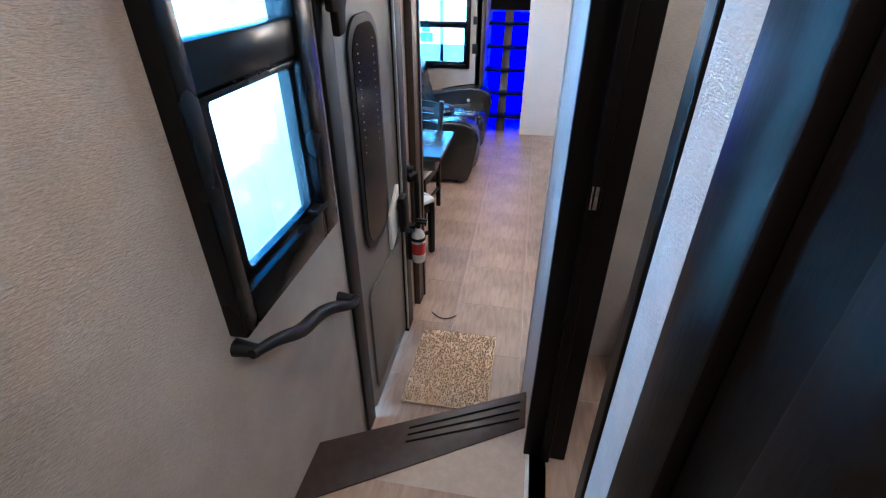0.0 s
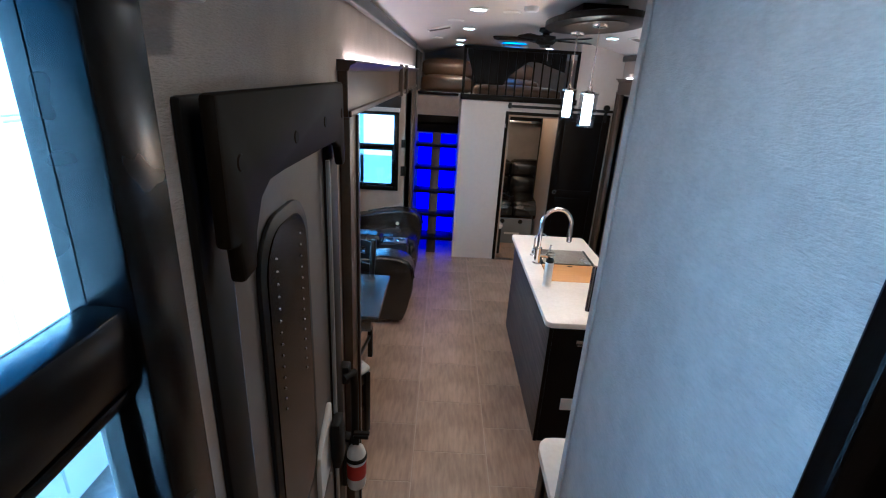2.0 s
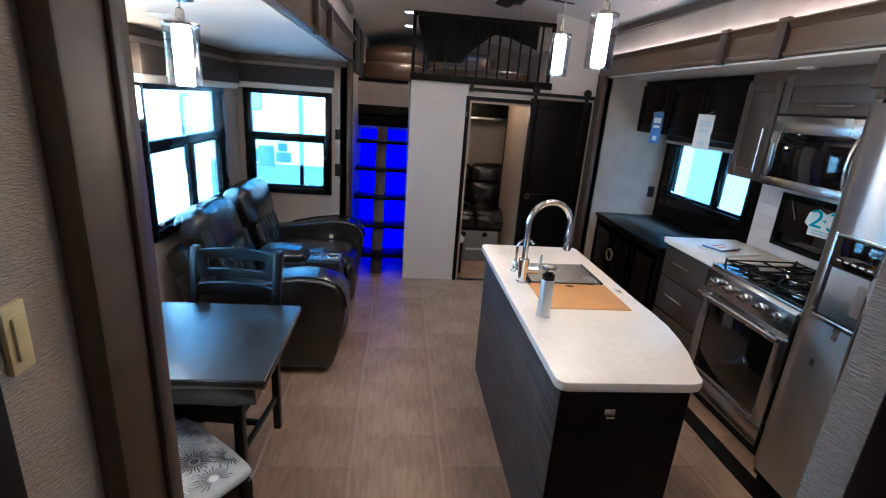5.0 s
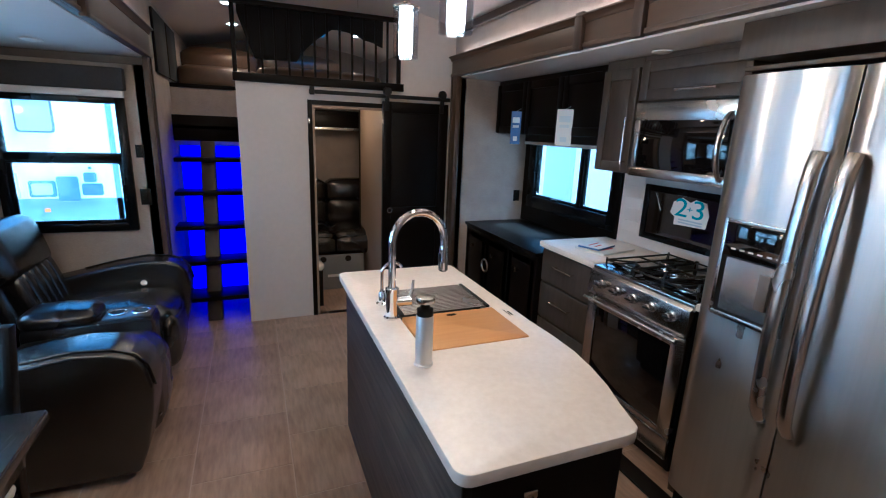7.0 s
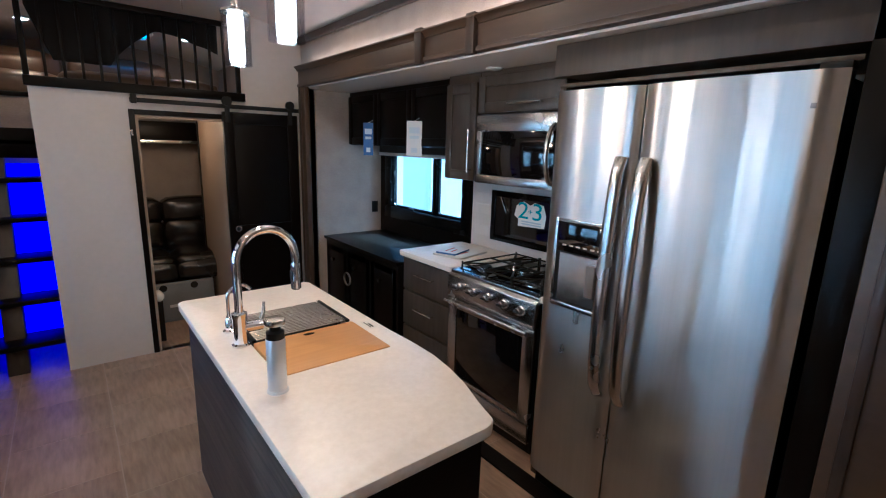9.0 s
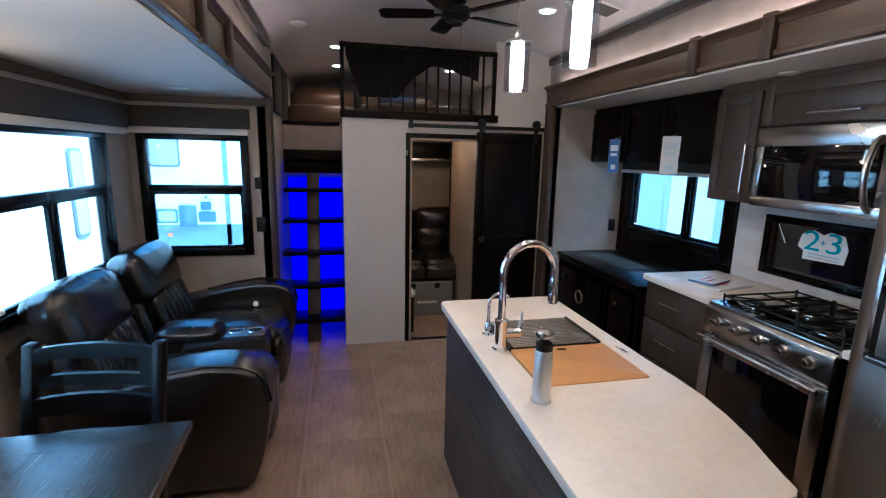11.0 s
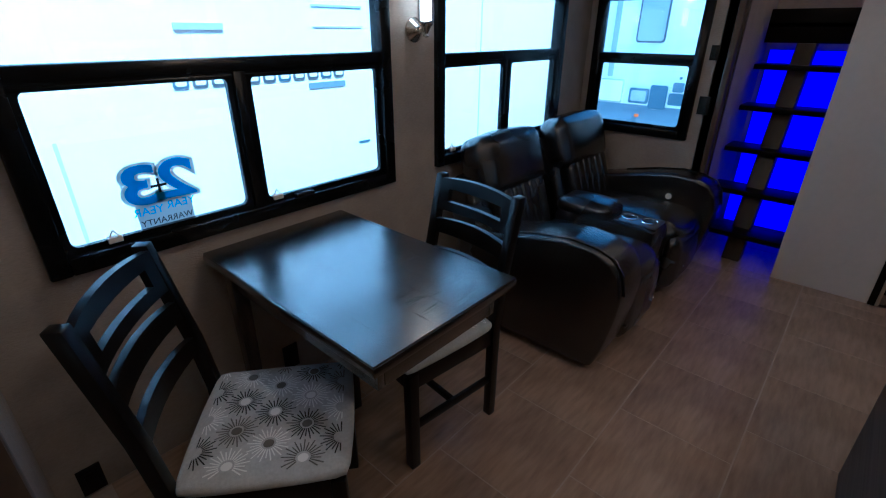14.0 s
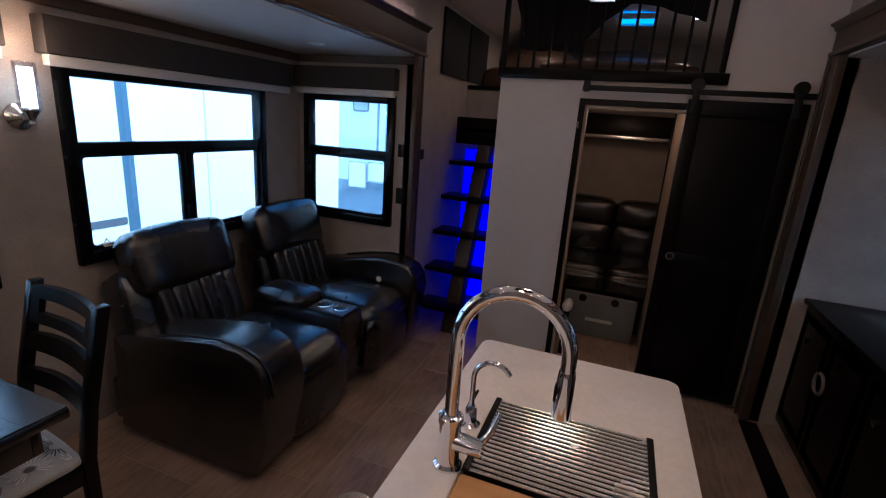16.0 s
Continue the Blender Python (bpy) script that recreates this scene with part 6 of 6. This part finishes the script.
def loft_stair():
    ob = thing("loft_stair", "steep dark wooden loft stair with blue lit risers", "stair")
    part("light_panel", bbox(-0.045, 0.44, 7.80, 7.825, 0.02, 1.35, bevel=0), BLUE_LED, ob, "glowing blue light panel behind the treads")
    n = 6
    rise = 0.262
    beam = prism([(6.99, 0.0), (7.13, 0.0), (7.70, 1.40), (7.57, 1.40)], "x", 0.135, 0.245, 0.004)
    part("stringer", beam, DARK_WOOD, ob, "single sloping centre beam")
    for k in range(1, n + 1):
        z = rise * k - 0.043
        y = 6.935 + 0.128 * (k - 1)
        part("tread", bbox(-0.06, 0.452, y, y + 0.22, z - 0.034, z, bevel=0.005), BLACK_WOOD, ob)
    part("top_riser", bbox(-0.06, 0.452, 7.575, 7.60, 1.40, 1.61, bevel=0.004), BLACK_WOOD, ob)
    return ob


loft_stair()


def loft_rail():
    ob = thing("loft_railing", "dark wooden loft railing with thin balusters", "railing")
    x0, x1, y, zb, zt = 0.445, 1.68, YR - 0.012, 1.855, 2.40
    part("bottom_rail", bbox(x0 - 0.005, x1 + 0.025, y - 0.02, y + 0.03, zb, zb + 0.06, bevel=0.004), BLACK_WOOD, ob)
    part("top_rail", bbox(x0, x1, y - 0.012, y + 0.022, zt - 0.035, zt, bevel=0.004), BLACK_WOOD, ob)
    for x in (x0, x1 - 0.03):
        part("post", bbox(x, x + 0.03, y - 0.012, y + 0.022, zb + 0.06, zt - 0.035, bevel=0.003), BLACK_WOOD, ob)
    n = 13
    for k in range(1, n):
        x = x0 + 0.015 + (x1 - x0 - 0.03) * k / n
        part("baluster", bbox(x - 0.008, x + 0.008, y - 0.003, y + 0.013, zb + 0.06, zt - 0.035, bevel=0.002), BLACK_WOOD, ob)
    part("side_bottom_rail", bbox(x0 - 0.53, x0 - 0.006, 7.84, 7.88, 1.842, 1.875, bevel=0.003), BLACK_WOOD, ob)
    return ob


loft_rail()
ob = thing("loft_curtain", "black cloth draped behind the loft railing", "curtain")
bm = bmesh.new()
nx, nz = 40, 10
g = []
for i in range(nx + 1):
    u = i / nx
    x = 0.49 + 1.06 * u
    low = 2.02 + 0.30 * min(1, max(0, 0.10 - u) / 0.10) if u < 0.38 else 2.02 + 0.25 * min(1, (u - 0.38) / 0.24) ** 0.7 - 0.09 * max(0, (u - 0.72) / 0.28)
    col = []
    for j in range(nz + 1):
        z = 2.395 + (low - 2.395) * j / nz
        col.append(bm.verts.new((x, YR + 0.045 + 0.016 * math.sin(u * 46) * j / nz, z)))
    g.append(col)
for i in range(nx):
    for j in range(nz):
        bm.faces.new((g[i][j], g[i + 1][j], g[i + 1][j + 1], g[i][j + 1]))
o = part("cloth", bm, mat("black_cloth", (0.0025, 0.0025, 0.003), 0.95, grain=0.3, scale=60), ob)
s = o.modifiers.new("thickness", "SOLIDIFY")
s.thickness = 0.004
BROWN_LEATHER = mat("dark_brown_leather", (0.085, 0.052, 0.030), 0.35, grain=0.3, scale=25, bump=0.15)
for k, (x, w) in enumerate(((0.28, 0.70), (1.12, 0.8))):
    ob = thing("loft_bench", "dark brown leather lounge bench in the loft", "bench", "loft benches", (x, 8.55, 1.867))
    part("seat", cushion(-w / 2, w / 2, -0.35, 0.3, 0.0, 0.20, 0.06, 0.02, 8, k), BROWN_LEATHER, ob)
    part("back", cushion(-w / 2, w / 2, 0.2, 0.38, 0.18, 0.42, 0.07, 0.03, 8, k + 3), BROWN_LEATHER, ob)
ob = thing("loft_mattress", "folded brown mattress lying on the loft floor", "mattress")
part("pad", cushion(0.62, 1.60, 7.15, 7.75, 1.867, 2.0, 0.05, 0.02, 8, 2), BROWN_LEATHER, ob)
ob = thing("loft_window_blind", "closed black blind over the loft side window", "blind")
part("fabric", bbox(XL + 0.002, XL + 0.02, 7.2, 7.75, 1.90, 2.34, bevel=0.004), MATS["black_cloth"], ob)
part("fabric", bbox(XL + 0.002, XL + 0.02, 7.80, 8.3, 1.90, 2.34, bevel=0.004), MATS["black_cloth"], ob)
ob = thing("roof_hatch", "small blue-lit roof hatch above the loft", "roof hatch")
part("frame", boxes((1.0, 1.34, 8.30, 8.33, 2.48, 2.52), (1.0, 1.34, 8.6, 8.63, 2.48, 2.52), (1.0, 1.03, 8.33, 8.6, 2.48, 2.52), (1.31, 1.34, 8.33, 8.6, 2.48, 2.52), bevel=0.004), WHITE_PLASTIC, ob)
# the lens glows by itself in place of blue light coming through
part("lens", bbox(1.03, 1.31, 8.33, 8.6, 2.5, 2.505, bevel=0), glow("blue_hatch_glow", (0.1, 0.45, 1.0), 0.7), ob)
# ---- garage behind the doorway ----
ob = thing("garage_sofa", "black leather bench sofa seen through the doorway", "sofa")
for k in range(2):
    x = 0.66 + 0.60 * k
    part("seat", cushion(x, x + 0.595, 7.62, 8.25, 0.36, 0.55, 0.06, 0.015, 9, k), LEATHER, ob)
    part("front", cushion(x, x + 0.595, 7.56, 7.66, 0.34, 0.50, 0.04, 0.01, 8, k + 4), LEATHER, ob)
    part("back", cushion(x, x + 0.595, 8.12, 8.34, 0.52, 0.80, 0.06, 0.02, 9, k + 8), LEATHER, ob)
    part("headrest", cushion(x, x + 0.595, 8.14, 8.36, 0.76, 1.0, 0.06, 0.02, 9, k + 12), LEATHER, ob)
part("base", bbox(0.62, 1.88, 7.70, 8.35, 0.0, 0.36, bevel=0.01), BLACK_MATTE, ob)
ob = thing("storage_box", "grey storage box with oval grips in front of the garage sofa", "storage box")
GREY_BOX = mat("grey_textured_plastic", (0.22, 0.23, 0.24), 0.6, grain=0.15, scale=60, bump=0.2)
part("body", bbox(0.98, 1.52, 7.50, 7.55, 0.0, 0.345, bevel=0.01), GREY_BOX, ob)
for x in (1.12, 1.36):
    part("grip_hole", cylinder((x, 7.499, 0.31), (x, 7.496, 0.31), 0.03, n=20), BLACK_MATTE, ob)
part("label", bbox(1.16, 1.36, 7.496, 7.499, 0.13, 0.155, bevel=0), WHITE_PLASTIC, ob, "white printed strip")
TAN = mat("tan_jamb", (0.33, 0.26, 0.19), 0.5)
wall("garage_side_wall", "x", 1.565, 1.60, YR + 0.145, 7.87, 0.0, 1.80, (), TAN, "tan panelled side wall inside the doorway")
structure("trim_garage", bbox(1.555, 1.60, 7.872, 7.90, 0.0, 1.80, bevel=0.003), BLACK_MATTE, "black edge trim at the end of the tan wall")
ob = thing("garage_shelf", "dark wooden overhead shelf in the garage", "shelf")
part("board", bbox(0.6, 2.1, 8.2, 8.5, 1.52, 1.72, bevel=0.004), BLACK_WOOD, ob)
part("edge", bbox(0.6, 2.1, 8.185, 8.2, 1.52, 1.55, bevel=0.003), STEEL, ob)
wall("garage_partition", "y", 8.5, 8.55, XL, XR, 0, 1.80)
ob = thing("garage_toilet_lid", "white rounded fixture just inside the doorway", "fixture")
part("lid", cushion(1.01, 1.07, 7.05, 7.2, 0.33, 0.40, 0.03, 0.005, 5), PORCELAIN, ob)
part("stand", bbox(1.02, 1.06, 7.08, 7.17, 0.0, 0.34, bevel=0.005), BLACK_MATTE, ob)
# fill light with no fitting, added to brighten the garage sofa
bulb("garage_bulb", (1.2, 7.5, 1.7), 1.5, WARM, 0.05)

# ---- the sticker on the dinette window ----
ob = thing("window_sticker", "blue and grey sticker on the dinette window, seen from behind", "sticker")


def film(name, color):
    """A thin printed film that lets some of the daylight behind it through."""
    m = mat(name, color, 0.4)
    n, l = m.node_tree.nodes, m.node_tree.links
    t, mix = n.new("ShaderNodeBsdfTranslucent"), n.new("ShaderNodeMixShader")
    t.inputs["Color"].default_value = (*color, 1)
    mix.inputs[0].default_value = 0.9
    l.new(n["Principled BSDF"].outputs[0], mix.inputs[1])
    l.new(t.outputs[0], mix.inputs[2])
    l.new(mix.outputs[0], n["Material Output"].inputs["Surface"])
    return m


BLUE_STICK, GREY_STICK = film("blue_sticker", (0.08, 0.62, 1.0)), film("grey_sticker", (0.62, 0.64, 0.65))
xs = XW - 0.012
flip = Matrix(((0, 0, 1, 0), (-1, 0, 0, 0), (0, 1, 0, 0), (0, 0, 0, 1)))
part("backing", prism(round_rect(3.80, 3.97, 0.87, 0.965, 0.012), "x", xs - 0.0026, xs - 0.0018), GREY_STICK, ob, "grey sticker base")
for body, dy, z, size, m in (("2", -0.051, 1.018, 0.188, BLUE_STICK), ("3", 0.056, 1.014, 0.188, BLUE_STICK), ("+", 0.003, 1.006, 0.10, BLACK_MATTE), ("YEAR", -0.050, 0.940, 0.038, BLUE_STICK), ("YEAR", 0.050, 0.934, 0.038, BLUE_STICK), ("WARRANTY", 0.0, 0.895, 0.029, BLACK_MATTE)):
    big = size > 0.15
    m4 = Matrix.Translation((xs, 3.885 - dy, z)) @ flip @ Matrix.Diagonal((1.3 if big else 1.0, 0.92 if big else 1.0, 1, 1))
    lettering("lettering", body, size, m, m4, ob, 0.004 if big else 0.0)
    if big:
        lettering("outline", body, size, GREY_STICK, Matrix.Translation((-0.0014, 0, 0)) @ m4, ob, 0.013)

# small pale clips on the window sills
for y in (3.72, 4.279, 5.322, 5.90):
    ob = thing("sash_clip", "small pale plastic clip on the window sill", "clip", "sash clips", (XW + 0.0, y, 0.88 if y < 5 else 0.89))
    part("foot", bbox(-0.012, 0.012, -0.02, 0.02, -0.012, 0.006, bevel=0.002), WHITE_PLASTIC, ob)
    part("loop", bar([(0, -0.014, 0.004), (0, 0, 0.026), (0, 0.014, 0.004)], 0.003, 6), WHITE_PLASTIC, ob)

# ---- floor tiles ----
def tile_mesh(name, w, l, h=0.004):
    me = mesh_of(bbox(-w / 2, w / 2, -l / 2, l / 2, -h, 0.0, bevel=0.0012, segs=1), name)
    me.materials.append(TILE)
    return me


floor_ob, upper_ob = bpy.data.objects["floor"], bpy.data.objects["upper_floor"]
TW, TL, GAP = 0.433, 0.452, 0.0045
full = tile_mesh("tile", TW - GAP, TL - GAP)


def lay(parent, x0, x1, y0, y1, z, skip=lambda x, y: False):
    """Tiles in columns along y, every other column shifted by half a tile; edges are cut."""
    i0, i1 = math.floor((x0 - 0.205) / TW), math.ceil((x1 - 0.205) / TW)
    for i in range(i0, i1):
        ca, cb = 0.205 + TW * i, 0.205 + TW * (i + 1)
        off = 5.063 + (TL / 2 if i % 2 else 0)
        for j in range(math.floor((y0 - off) / TL), math.ceil((y1 - off) / TL)):
            ra, rb = off + TL * j, off + TL * (j + 1)
            a, b, c, d = max(ca, x0), min(cb, x1), max(ra, y0), min(rb, y1)
            if b - a < 0.02 or d - c < 0.02 or skip((a + b) / 2, (c + d) / 2):
                continue
            whole = b - a > TW - 1e-6 and d - c > TL - 1e-6
            ob = new("tile", full if whole else tile_mesh("tile_cut", b - a - GAP, d - c - GAP))
            ob.parent = parent
            ob.location = ((a + b) / 2, (c + d) / 2, z)


lay(floor_ob, XW, XK, 1.9, YE, 0.0, lambda x, y: (x < XL and y < 3.3) or (x > 2.2 and y < 3.1))
lay(floor_ob, XL, XR, YE, 8.5, 0.0)
lay(upper_ob, XL, 1.75, 0.0, 1.66, UP)
lay(upper_ob, 0.66, 1.75, 1.66, 2.40, UP)

sp = mesh_of(bbox(-0.003, 0.003, -0.074, 0.074, -0.036, 0.036, bevel=0.0015, segs=1), "splash_tile")
sp.materials.append(SPLASH)
for r in range(6):
    for c in range(8):
        y, z = 4.42 + 0.152 * c + (0.076 if r % 2 else 0), 0.925 + 0.076 * r
        if y > 5.45 or (4.545 < y < 5.385 and 0.92 < z < 1.33):
            continue
        o = new("brick_tile", sp)
        o.parent = splash
        o.location = (2.847, y, z)
